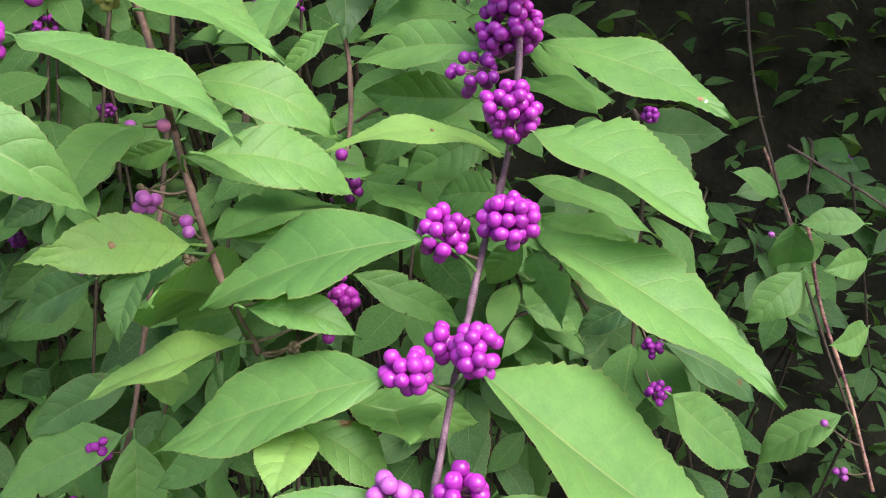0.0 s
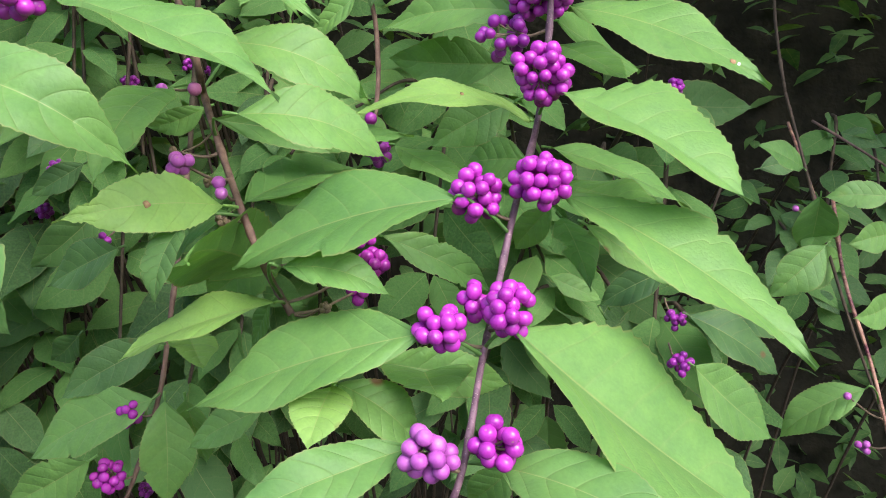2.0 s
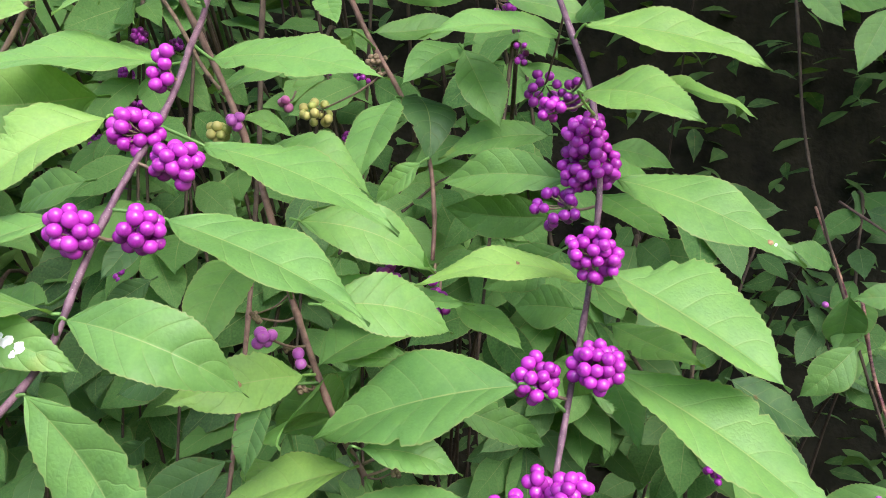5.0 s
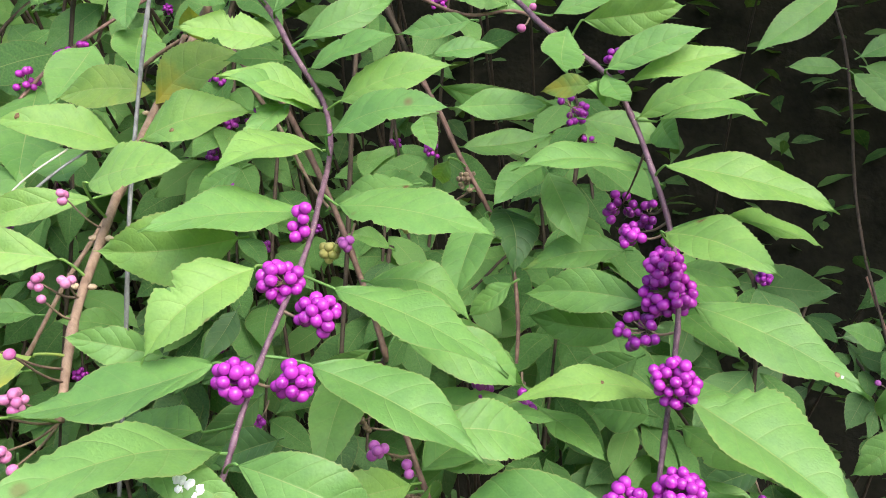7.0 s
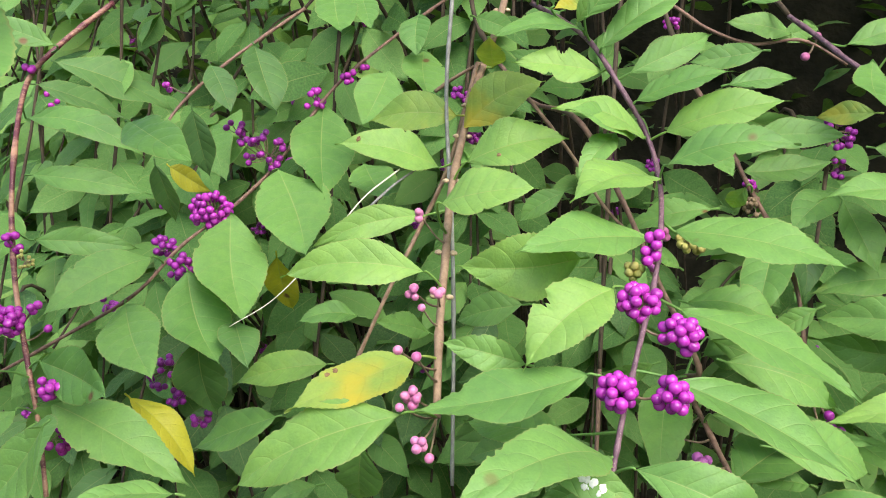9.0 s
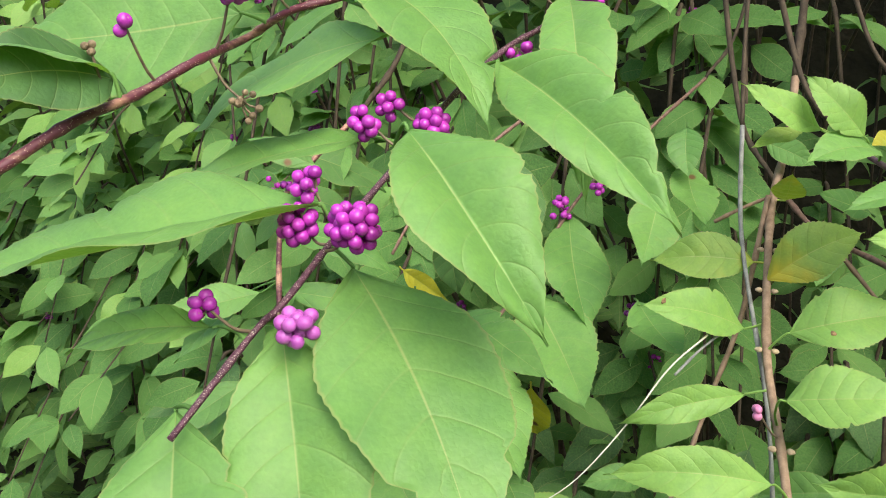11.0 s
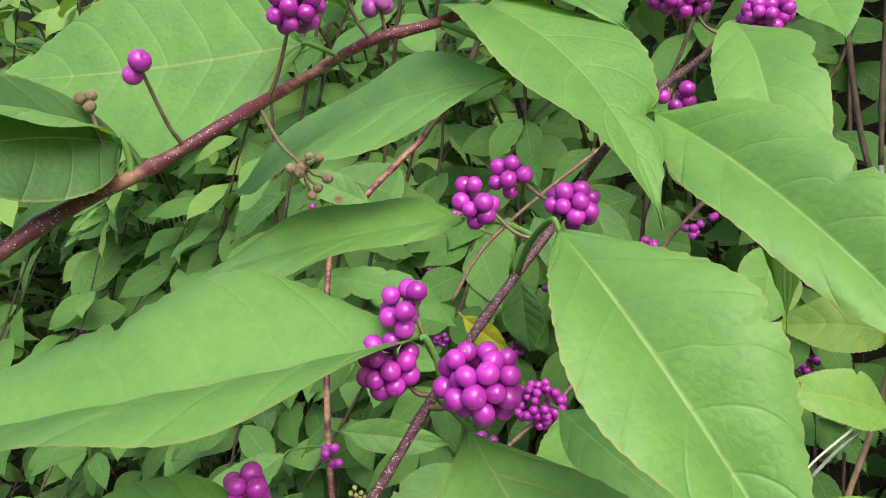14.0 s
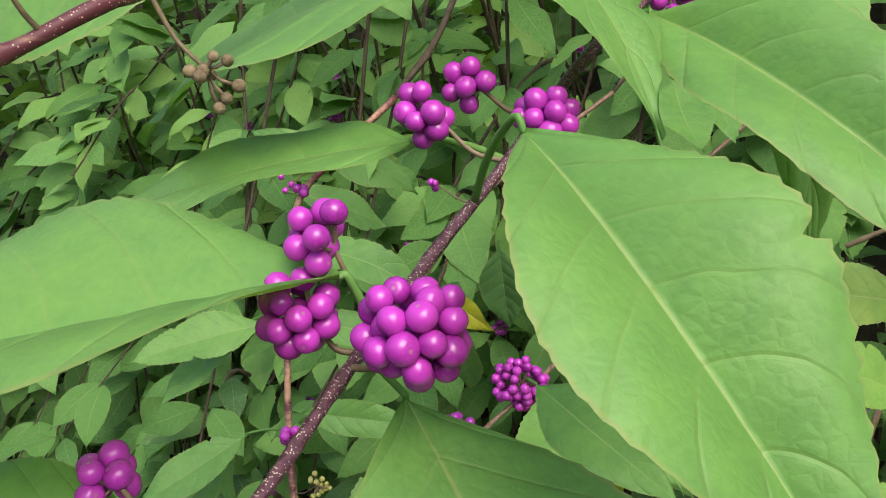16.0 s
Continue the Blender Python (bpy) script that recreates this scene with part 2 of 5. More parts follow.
BROWN_SPOT = grainy("dead_leaf_tissue", (0.10, 0.05, 0.02), (0.30, 0.19, 0.09), 900, 0.8, 0.4)
WHITE_SPOT = grainy("white_splash", (0.62, 0.64, 0.62), (0.82, 0.84, 0.80), 900, 0.7, 0.4)
PALE_BUD = grainy("pale_bud", (0.24, 0.17, 0.10), (0.42, 0.33, 0.21), 900, 0.7, 0.4)
DRY = grainy("dry_straw", (0.36, 0.34, 0.25), (0.56, 0.54, 0.45), 300, 0.7, 0.3)


# ---- builders ----
ORIGIN = {}
BONE = {}


def thing(name, place, label, category, group="", kind=""):
    ob = new(name)
    ob.location = place
    ob.empty_display_size = 0.02
    ORIGIN[ob] = Vector(place)
    return tagged(ob, label, category, group, kind)


def part(name, mesh, material, parent, m, label=""):
    """A mesh object under a thing or a part, at the world pose m."""
    if material and not mesh.materials:
        mesh.materials.append(material)
    ob = new(name, mesh)
    ob.parent = parent
    ob.matrix_basis = Matrix.Translation(-ORIGIN[parent]) @ m
    ORIGIN[ob] = m.translation.copy()
    if label:
        ob["label"] = label
    return ob


def spline(points, steps):
    """Catmull-Rom through the points."""
    p = [Vector(q) for q in points]
    p = [p[0] * 2 - p[1]] + p + [p[-1] * 2 - p[-2]]
    out = []
    for i in range(1, len(p) - 2):
        a, b, c, d = p[i - 1 : i + 3]
        for k in range(steps):
            u = k / steps
            out.append(0.5 * (2 * b + (c - a) * u + (2 * a - 5 * b + 4 * c - d) * u * u + (3 * b - a - 3 * c + d) * u**3))
    out.append(p[-2])
    return out


def tube_data(line, radii, sides, verts, faces):
    """Adds a tube round the line to the lists of vertices and faces."""
    first = len(verts)
    side = Vector((1, 0.3, 0.2))
    for i, q in enumerate(line):
        ahead = (line[min(i + 1, len(line) - 1)] - line[max(i - 1, 0)]).normalized()
        side = (side - ahead * side.dot(ahead)).normalized()
        up = ahead.cross(side)
        for k in range(sides):
            a = 2 * math.pi * k / sides
            verts.append(q + (side * math.cos(a) + up * math.sin(a)) * radii[i])
    for i in range(len(line) - 1):
        for k in range(sides):
            a, b = first + i * sides + k, first + i * sides + (k + 1) % sides
            faces.append((a, b, b + sides, a + sides))
    faces.append(tuple(first + k for k in reversed(range(sides))))
    end = first + (len(line) - 1) * sides
    faces.append(tuple(end + k for k in range(sides)))


def mesh_of(name, verts, faces, smooth=True, uvs=None):
    me = bpy.data.meshes.new(name)
    me.from_pydata([tuple(v) for v in verts], [], faces)
    if smooth:
        me.polygons.foreach_set("use_smooth", [True] * len(faces))
    if uvs:
        layer = me.uv_layers.new(name="UVMap")
        idx = np.empty(len(me.loops), dtype=np.int32)
        me.loops.foreach_get("vertex_index", idx)
        layer.data.foreach_set("uv", np.array(uvs, dtype=np.float32)[idx].ravel())
    me.update()
    return me


def breadth(v):
    """Half width of a blade along its length, 1 at the widest: wedge-shaped base, long drawn-out tip."""
    if v < 0.42:
        return math.sin(math.pi / 2 * (v / 0.42) ** 0.9)
    s = (v - 0.42) / 0.58
    body = max(0.0, math.cos(math.pi / 2 * min(1.0, s * 1.06) ** 1.1)) ** 1.15
    return body + 0.11 * max(0.0, 1 - s) * max(0.0, min(1.0, (s - 0.55) / 0.25))


ACROSS = {4: (-1, -0.55, 0, 0.55, 1), 8: (-1, -0.75, -0.42, -0.06, 0, 0.06, 0.42, 0.75, 1), 12: (-1, -0.88, -0.7, -0.5, -0.28, -0.04, 0, 0.04, 0.28, 0.5, 0.7, 0.88, 1)}


def blade(length, half, sag, seed, rows=72, cols=8, fold=0.22, bites=(), stalk=None, ripple=1.0):
    """Leaf mesh: base at the origin, tip on +y, upper face to +z. bites: (along, side, depth, span). stalk: where the stem is."""
    r = random.Random(seed)
    verts, faces, uvs = [], [], []
    ph, ph2 = r.uniform(0, 6), r.uniform(0, 6)
    lean = r.uniform(-0.035, 0.035)
    tipcurl = r.uniform(-0.01, 0.05)
    teeth = r.uniform(0.028, 0.048) * (0.6 if cols > 8 else 1.0)
    uneven = r.uniform(-0.05, 0.05)
    for i in range(rows + 1):
        v = i / rows
        w = max(breadth(v), 0.012) * half * length
        tooth = (i % 3) / 2.0 if 0.12 < v < 0.93 else 0.0
        mid_z = sag * length * 4 * v * (1 - v) - tipcurl * length * max(0, v - 0.75) ** 2 * 8
        mid_x = lean * length * math.sin(math.pi * v)
        for j in range(cols + 1):
            u = ACROSS.get(cols, ACROSS[4])[j]
            side = 1 if u > 0 else -1
            h = w
            for bv, bs, bd, bw in bites:
                if bs == side:
                    h *= 1 - bd * max(0.0, 1 - ((v - bv) / bw) ** 2) * (0.8 + 0.2 * math.sin(i * 2.3))
            h *= 1 + 0.03 * math.sin(9 * v + ph * side) + uneven * side
            x = u * h
            if abs(u) == 1:
                x += side * half * length * (teeth * tooth * r.uniform(0.4, 1.4) - 0.4 * teeth)
            wave = math.sin(v * 13 + ph2 + side * 1.3) * 0.017 * length * abs(u) ** 2 * ripple
            quilt = (v - 0.17 * abs(u) ** 1.3) / 0.144 - 0.5
            wave += (abs(math.sin(math.pi * quilt)) ** 0.7 - 0.6) * (0.0085 if cols > 8 else 0.0038) * length * math.sin(math.pi * min(1.0, abs(u) * 1.02)) ** 0.6 * min(1.0, 6 * (1 - v)) * ripple
            z = mid_z + fold * abs(x) + 0.10 * fold * h * math.sin(math.pi * abs(u)) - 0.30 * fold * h * abs(u) ** 3 + wave
            verts.append((mid_x + x, v * length, z))
            uvs.append((u, v))
    c = cols + 1
    for i in range(rows):
        for j in range(cols):
            a = i * c + j
            faces.append((a, a + 1, a + c + 1, a + c))
    if stalk is not None:
        start = Vector((0, 0.004 * length, 0))
        bend = start - Vector((0, 1, -0.1)) * (stalk - start).length * 0.22
        line = spline([start, (start + bend) / 2, (bend + stalk) / 2, stalk], 4)
        n = len(verts)
        tube_data(line, [0.00042 + 0.0002 * k / len(line) for k in range(len(line))], 6, verts, faces)
        uvs += [(0.3, 0.02)] * (len(verts) - n)
    return mesh_of("leaf", verts, faces, True, uvs)


def pose_along(base, tip, roll):
    """Pose with +y from base to tip and +z turned by roll degrees from the open side (forward and up)."""
    a = (tip - base).normalized()
    x = a.cross(Vector((0, -0.8, 0.6))).normalized()
    n = x.cross(a)
    c, s = math.cos(radians(roll)), math.sin(radians(roll))
    x, n = x * c + n * s, n * c - x * s
    m = Matrix((x, a, n)).transposed().to_4x4()
    m.translation = base
    return m


def nearest(line, q):
    best = min(line, key=lambda s: (s - q).length_squared)
    return best


LEAF_COUNT = [0]


def leaf(owner, base, tip, half, roll, sag, mat=None, bites=(), fold=0.22, cols=8):
    base, tip = Vector(base), Vector(tip)
    m = pose_along(base, tip, roll)
    LEAF_COUNT[0] += 1
    near = nearest(BONE[owner], base)
    gap = (near - base).length
    stalk = m.inverted() @ near if 0.002 < gap < 0.03 else Vector((0, -0.0035, -0.001))
    if not bites:
        # caterpillar nibbles along the edges of about half the leaves
        q = random.Random(3000 + LEAF_COUNT[0])
        bites = [(q.uniform(0.2, 0.85), q.choice((-1, 1)), q.uniform(0.06, 0.24), q.uniform(0.015, 0.035)) for _ in range(q.choice((0, 1, 1, 2, 3)))]
    me = blade((tip - base).length, half, sag, LEAF_COUNT[0], cols=cols, fold=fold, bites=bites, stalk=stalk)
    return part("leaf", me, mat or LEAF, owner, m)


def blemish(blade_ob, along, across, size, material, name="blemish", label=""):
    """A thin irregular patch lying on a blade; along 0 to 1, across -1 to 1."""
    verts = blade_ob.data.vertices
    i, j = round(along * 72), round((across + 1) * 4)
    q = verts[i * 9 + j].co
    ex = (verts[i * 9 + min(j + 1, 8)].co - verts[i * 9 + max(j - 1, 0)].co).normalized()
    ey = (verts[(i + 1) * 9 + j].co - verts[(i - 1) * 9 + j].co).normalized()
    ez = ex.cross(ey).normalized()
    r = random.Random(int(along * 1000) + int(size * 1e6))
    n = 11
    rim = [size * (0.7 + 0.5 * r.random()) for _ in range(n)]
    flat = [Vector((math.cos(6.283 * k / n) * rim[k], math.sin(6.283 * k / n) * rim[k] * 0.8, 0)) for k in range(n)]
    vs = [ez * 0.00035 + ex * p.x + ey * p.y for p in flat] + [ez * 0.0001 + (ex * p.x + ey * p.y) * 1.1 for p in flat] + [ez * 0.0005]
    fs = [(k, (k + 1) % n, 2 * n) for k in range(n)] + [(n + k, n + (k + 1) % n, (k + 1) % n, k) for k in range(n)]
    ob = new(name, mesh_of(name, vs, fs))
    ob.data.materials.append(material)
    ob.parent = blade_ob
    ob.matrix_basis = Matrix.Translation(q)
    if label:
        ob["label"] = label
    return ob


def buds(owner, place, bark, size=0.0016):
    """A pair of small buds either side of a node."""
    place = nearest(BONE[owner], Vector(place))
    for s in (1, -1):
        bm = bmesh.new()
        bmesh.ops.create_icosphere(bm, subdivisions=2, radius=size)
        for v in bm.verts:
            v.co.x *= 0.8 + 0.5 * max(0, v.co.x * s / size)
            v.co.z *= 0.75
        me = bpy.data.meshes.new("bud")
        bm.to_mesh(me)
        bm.free()
        me.polygons.foreach_set("use_smooth", [True] * len(me.polygons))
        part("bud", me, bark, owner, Matrix.Translation(place + Vector((0.0030 * s, 0, 0.0005))), "small pale bud at the node")


def ball(radius, detail, flat):
    bm = bmesh.new()
    bmesh.ops.create_icosphere(bm, subdivisions=detail, radius=radius)
    for v in bm.verts:
        v.co.z *= flat
        if v.co.z > radius * 0.93 * flat:
            v.co.z -= radius * 0.10
    me = bpy.data.meshes.new("berry")
    bm.to_mesh(me)
    bm.free()
    me.polygons.foreach_set("use_smooth", [True] * len(me.polygons))
    return me


BALLS = {}


def berry_mesh(kind, detail, variant):
    key = (kind, detail, variant)
    if key not in BALLS:
        me = ball((0.00210, 0.00200, 0.00222)[variant], detail, (0.96, 1.0, 0.93)[variant])
        me.materials.append(BERRY[kind])
        BALLS[key] = me
    return BALLS[key]


def packed(r, n, radius, space):
    """n places inside a lumpy ball of that radius, pushed apart to the space between them."""
    pts = [Vector((r.gauss(0, 1), r.gauss(0, 1), r.gauss(0, 1))).normalized() * radius * r.uniform(0.7, 1.0) for _ in range(n)]
    for _ in range(60):
        for i in range(n):
            for j in range(i):
                d = pts[i] - pts[j]
                if d.length < space:
                    push = d.normalized() * (space - d.length) * 0.5
                    pts[i] += push
                    pts[j] -= push
        for p in pts:
            if p.length > radius:
                p *= 0.97
    return pts


CLUSTERS = [0]


def cluster(owner, place, radius, n, kind, detail=3, size=1.0, flat=1.0):
    """A cyme: stalk from the stem, thin pedicels, and each berry."""
    CLUSTERS[0] += 1
    r = random.Random(CLUSTERS[0] * 13)
    place = Vector(place)
    near = nearest(BONE[owner], place)
    reach = max(radius * (1.06 if size == 1.0 else 0.98) - 0.0021 * size, 0.0008)
    small = size * (0.62 if kind == "brown" else 1.0)
    if n > 11 and kind in ("ripe", "light"):
        n = max(n, round((3.2 if size < 0.8 else 2.5) * (reach / (0.0021 * small)) ** 2))
    pts = packed(r, n, reach, 0.0038 * small) if n > 1 else [Vector((0, 0, 0))]
    lump = Vector((r.uniform(0.94, 1.08), r.uniform(0.9, 1.05), r.uniform(0.92, 1.08) * flat))
    pts = [Vector((p.x * lump.x, p.y * lump.y, p.z * lump.z)) for p in pts]
    verts, faces = [], []
    gap = near - place
    root = gap if gap.length < 0.045 else Vector((0, 0.022, 0.003))
    heart = root.normalized() * min(root.length * 0.5, radius * 0.5)
    line = spline([root, root * 0.6 + Vector((0, 0, -0.0015)), heart], 4)
    tube_data(line, [(0.0006 - 0.0002 * k / len(line)) * size for k in range(len(line))], 6, verts, faces)
    faces.pop()
    centre = len(verts)
    verts.append(heart - root.normalized() * 0.0004)
    ring = centre - 6
    faces += [(ring + k, ring + (k + 1) % 6, centre) for k in range(6)]
    for p in pts:
        bow = (heart + p) * 0.5 + Vector((0, 0, -0.0006))
        first = len(verts)
        tube_data([bow, p], [0.00032, 0.00028], 5, verts, faces)
        faces.pop(-2)
        faces += [(centre, first + (k + 1) % 5, first + k) for k in range(5)]
    words = {"ripe": "glossy magenta berries in a tight cluster", "dark": "deep purple berries in a shaded cluster", "light": "lilac berries not yet fully coloured", "pink": "pale pink berries on a short stalk", "green": "unripe green berries in a small cluster", "brown": "dried brown berries on a thin stalk"}[kind]
    stalk = part("fruit_stalk", mesh_of("fruit_stalk", verts, faces), STALK, owner, Matrix.Translation(place), words)
    for p in pts:
        variant = r.randrange(3)
        turn = Matrix.Rotation(r.uniform(0, 6.28), 4, Vector((r.gauss(0, 1), r.gauss(0, 1), r.gauss(0, 1))).normalized())
        part("berry", berry_mesh(kind, detail, variant), None, stalk, Matrix.Translation(place + p) @ turn @ Matrix.Scale(small * r.uniform(0.92, 1.06), 4))
    return stalk


def stem_mesh(line, r0, r1, r_seed):
    r = random.Random(r_seed)
    n = len(line)
    radii = [(r0 + (r1 - r0) * k / (n - 1)) * (1 + 0.04 * math.sin(k * 0.9 + r_seed) + r.uniform(-0.03, 0.03) + (0.22 if k % 9 == 4 else 0.0)) for k in range(n)]
    verts, faces = [], []
    tube_data(line, radii, 10, verts, faces)
    return mesh_of("stem", verts, faces)


def branch(info, r0, r1, points, back=True):
    """A branch of the shrub: its bough rises from the ground behind, arches over and runs through the points."""
    label, bark, root = info
    pts = [Vector(p) for p in points]
    top = pts[0]
    line = spline(pts, 8)
    owner = thing("beautyberry_branch", root, label, "shrub branch", "branches of the shrub")
    BONE[owner] = line
    out = (pts[0] - pts[1]).normalized()
    rise = [Vector(root), Vector(root) * 0.5 + top * 0.5 + Vector((0, 0.35, 0.25)), top + Vector((0, 0.30, 0.26)), top + out * 0.07 + Vector((0, 0.06, 0.13)), top + out * 0.04 + Vector((0, 0.005, 0.02)), top]
    bough = spline(rise, 9)
    part("stem", stem_mesh(line, r0, r1, len(line)), BARK[bark], owner, Matrix.Translation((0, 0, 0)))
    # boughs take the bark colour darkened for shade
    part("bough", stem_mesh(bough, r0 * 1.3, r0, 3), BARK["inner_shade"], owner, Matrix.Translation((0, 0, 0)))
    return owner


LABEL = {
    "main": ("slender purple-brown branch with large green leaves and magenta berries", "purple", (0.10, 1.0, 0)),
    "brown": ("brown twiggy branch with toothed green leaves and few berries", "brown", (0.0, 1.0, 0)),
    "thin": ("thin dark branch with shaded leaves and unripe berries", "brown", (0.05, 1.1, 0)),
    "front": ("arching mauve branch with bright leaves and plump magenta berries", "purple", (-0.10, 0.95, 0)),
    "cane": ("straight tan cane with pale pink berries and yellowing leaves", "tan", (-0.2, 1.0, 0)),
    "grey": ("bare thin grey dead stem beside the tan cane", "grey", (-0.22, 1.05, 0)),
    "side": ("reddish upright branch with purple berries and broad leaves", "red", (-0.5, 1.0, 0)),
    "slant": ("slanting branch with hanging pointed leaves and purple berries", "brown", (-0.3, 1.15, 0)),
    "far_slant": ("slanting twig with narrow dusky leaves deeper in the shrub", "brown", (-0.35, 1.2, 0)),
    "near": ("purple stem reaching forward with broad leaves and magenta berries", "plum", (-0.25, 0.95, 0)),
    "right_back": ("thin dark twig with rounded leaves in the shade behind", "inner_shade", (0.35, 1.1, 0)),
    "low_left": ("brown twig low in the shrub with drooping dark leaves", "brown", (-0.3, 0.9, 0)),
    "upper": ("thin grey-brown twig with pale buds and small leaves", "brown", (0.12, 1.1, 0)),
    "near_red": ("reddish-brown stem with pale scars, large leaves and berries", "red", (-0.4, 0.95, 0)),
}

# branch: main
main = branch(LABEL['main'], 0.0013, 0.0009, [
    (-0.0426, 0.3701, 1.3165),
    (-0.0306, 0.3526, 1.3060),
    (-0.0204, 0.3350, 1.2959),
    (0.0047, 0.3185, 1.2772),
    (0.0147, 0.3040, 1.2598),
    (0.0207, 0.2869, 1.2418),
    (0.0280, 0.2779, 1.2192),
    (0.0293, 0.2589, 1.1929),
    (0.0252, 0.2441, 1.1585),
    (0.0154, 0.2093, 1.1377),
    (0.0089, 0.1897, 1.1159),
    (0.0056, 0.1783, 1.1066),
    (0.0004, 0.1548, 1.0904),
    (-0.0037, 0.1477, 1.0804)])
leaf(main, (0.0296, 0.2347, 1.1670), (0.0782, 0.1984, 1.1428), 0.360, 37, 0.040, None, ((0.16, -1, 0.35, 0.03), (0.24, -1, 0.2, 0.03)), fold=0.43)
fold_leaf = leaf(main, (0.0245, 0.2614, 1.1542), (-0.0356, 0.2451, 1.1572), 0.169, -38, 0.154, LEAF_PALE, fold=0.11)
leaf(main, (0.0307, 0.2147, 1.1402), (0.0922, 0.1762, 1.1053), 0.208, 32, 0.046, fold=0.25)
leaf(main, (-0.0018, 0.1990, 1.1431), (-0.0656, 0.2071, 1.1192), 0.266, -35, 0.075, fold=0.27)
leaf(main, (0.0131, 0.1732, 1.1164), (0.0828, 0.1689, 1.0611), 0.324, 45, -0.011, fold=0.35)
leaf(main, (-0.0099, 0.1765, 1.1137), (-0.0769, 0.1892, 1.0837), 0.201, -34, 0.046, None, ((0.72, 1, 0.14, 0.02),), fold=0.19)
leaf(main, (0.0084, 0.1544, 1.0892), (0.0501, 0.1218, 1.0891), 0.184, 31, 0.099)
leaf(main, (-0.0126, 0.1573, 1.0926), (-0.0562, 0.1380, 1.0839), 0.166, -23, 0.083)
leaf(main, (0.0399, 0.3153, 1.1850), (0.0919, 0.3834, 1.1595), 0.192, 8, -0.023, fold=0.13)
leaf(main, (0.0436, 0.2911, 1.1248), (0.0666, 0.2399, 1.1304), 0.168, 12, -0.012, fold=0.24)
leaf(main, (0.0346, 0.2470, 1.1240), (0.0412, 0.2204, 1.1082), 0.240, 19, 0.094, LEAF, ((0.5, 1, 0.6, 0.10), (0.35, -1, 0.35, 0.06)))
leaf(main, (0.0460, 0.2606, 1.1175), (0.0739, 0.2472, 1.0991), 0.181, 18, 0.051)
leaf(main, (0.0222, 0.2945, 1.1563), (-0.0112, 0.2950, 1.1381), 0.253, 16, 0.073)
leaf(main, (0.0313, 0.2482, 1.1275), (0.0202, 0.2607, 1.1078), 0.226, 10, 0.040)
leaf(main, (-0.0236, 0.2195, 1.1260), (0.0118, 0.2323, 1.1026), 0.139, 7, 0.106, fold=0.24)
spot_leaf = leaf(main, (0.0377, 0.2679, 1.1909), (0.0941, 0.2346, 1.1693), 0.204, 18, 0.070, fold=0.09)
leaf(main, (0.0203, 0.2739, 1.1895), (-0.0296, 0.3042, 1.1814), 0.167, 4, 0.061, fold=0.25)
leaf(main, (0.0218, 0.2585, 1.2228), (0.0541, 0.2249, 1.2172), 0.242, 11, 0.102, LEAF_PALE, fold=0.24)
leaf(main, (0.0482, 0.2781, 1.2249), (0.0935, 0.2903, 1.2106), 0.203, 38, 0.044, LEAF_PALE, fold=0.21)
leaf(main, (0.0250, 0.2808, 1.2446), (0.0876, 0.2651, 1.2310), 0.179, 19, 0.076, LEAF_PALE, fold=0.21)
leaf(main, (0.0213, 0.3050, 1.2391), (-0.0365, 0.2939, 1.2398), 0.184, -30, 0.091, fold=0.26)
leaf(main, (0.0163, 0.3025, 1.2606), (0.0607, 0.2791, 1.2731), 0.174, 9, 0.146, LEAF_PALE, fold=0.21)
leaf(main, (0.0261, 0.3133, 1.2582), (0.0780, 0.3293, 1.2554), 0.132, 22, 0.175, fold=0.22)
leaf(main, (0.0131, 0.3227, 1.2679), (-0.0057, 0.3003, 1.2747), 0.203, 12, -0.073)
leaf(main, (0.0386, 0.3102, 1.1762), (0.0604, 0.2706, 1.1662), 0.205, 17, 0.046, fold=0.20)
leaf(main, (0.0176, 0.2946, 1.1701), (-0.0277, 0.3058, 1.1711), 0.203, 33, 0.093)
leaf(main, (0.0389, 0.3030, 1.1965), (0.0665, 0.3017, 1.1885), 0.236, 11, 0.129)
leaf(main, (0.0390, 0.3139, 1.1346), (0.0962, 0.3026, 1.1116), 0.195, 39, 0.051, fold=0.20)
leaf(main, (0.0360, 0.3510, 1.2549), (0.0388, 0.3191, 1.2447), 0.225, -49, 0.072)
leaf(main, (-0.0006, 0.3497, 1.2549), (0.0425, 0.3473, 1.2436), 0.195, 5, 0.017)
leaf(main, (-0.0057, 0.3272, 1.3001), (0.0395, 0.3342, 1.3067), 0.194, -48, 0.096, LEAF_PALE)
leaf(main, (0.0036, 0.3119, 1.2801), (0.0442, 0.3084, 1.2976), 0.194, 7, 0.057)
leaf(main, (0.0148, 0.3118, 1.2760), (0.0607, 0.3134, 1.2874), 0.190, 18, 0.082, LEAF_PALE)
leaf(main, (-0.0124, 0.3308, 1.2968), (-0.0144, 0.2888, 1.2808), 0.207, 14, -0.100)
leaf(main, (0.0032, 0.3145, 1.2783), (0.0104, 0.2852, 1.2700), 0.188, -1, -0.100)
leaf(main, (-0.0174, 0.3582, 1.3029), (0.0226, 0.3606, 1.3183), 0.188, 13, 0.035)
leaf(main, (0.0058, 0.3769, 1.2690), (-0.0201, 0.3893, 1.2646), 0.227, 9, 0.051, LEAF_AGED)
cluster(main, (0.0239, 0.2345, 1.1724), 0.0098, 22, 'ripe')
cluster(main, (0.0041, 0.2040, 1.1431), 0.0081, 16, 'ripe')
cluster(main, (0.0219, 0.2050, 1.1464), 0.0093, 22, 'ripe')
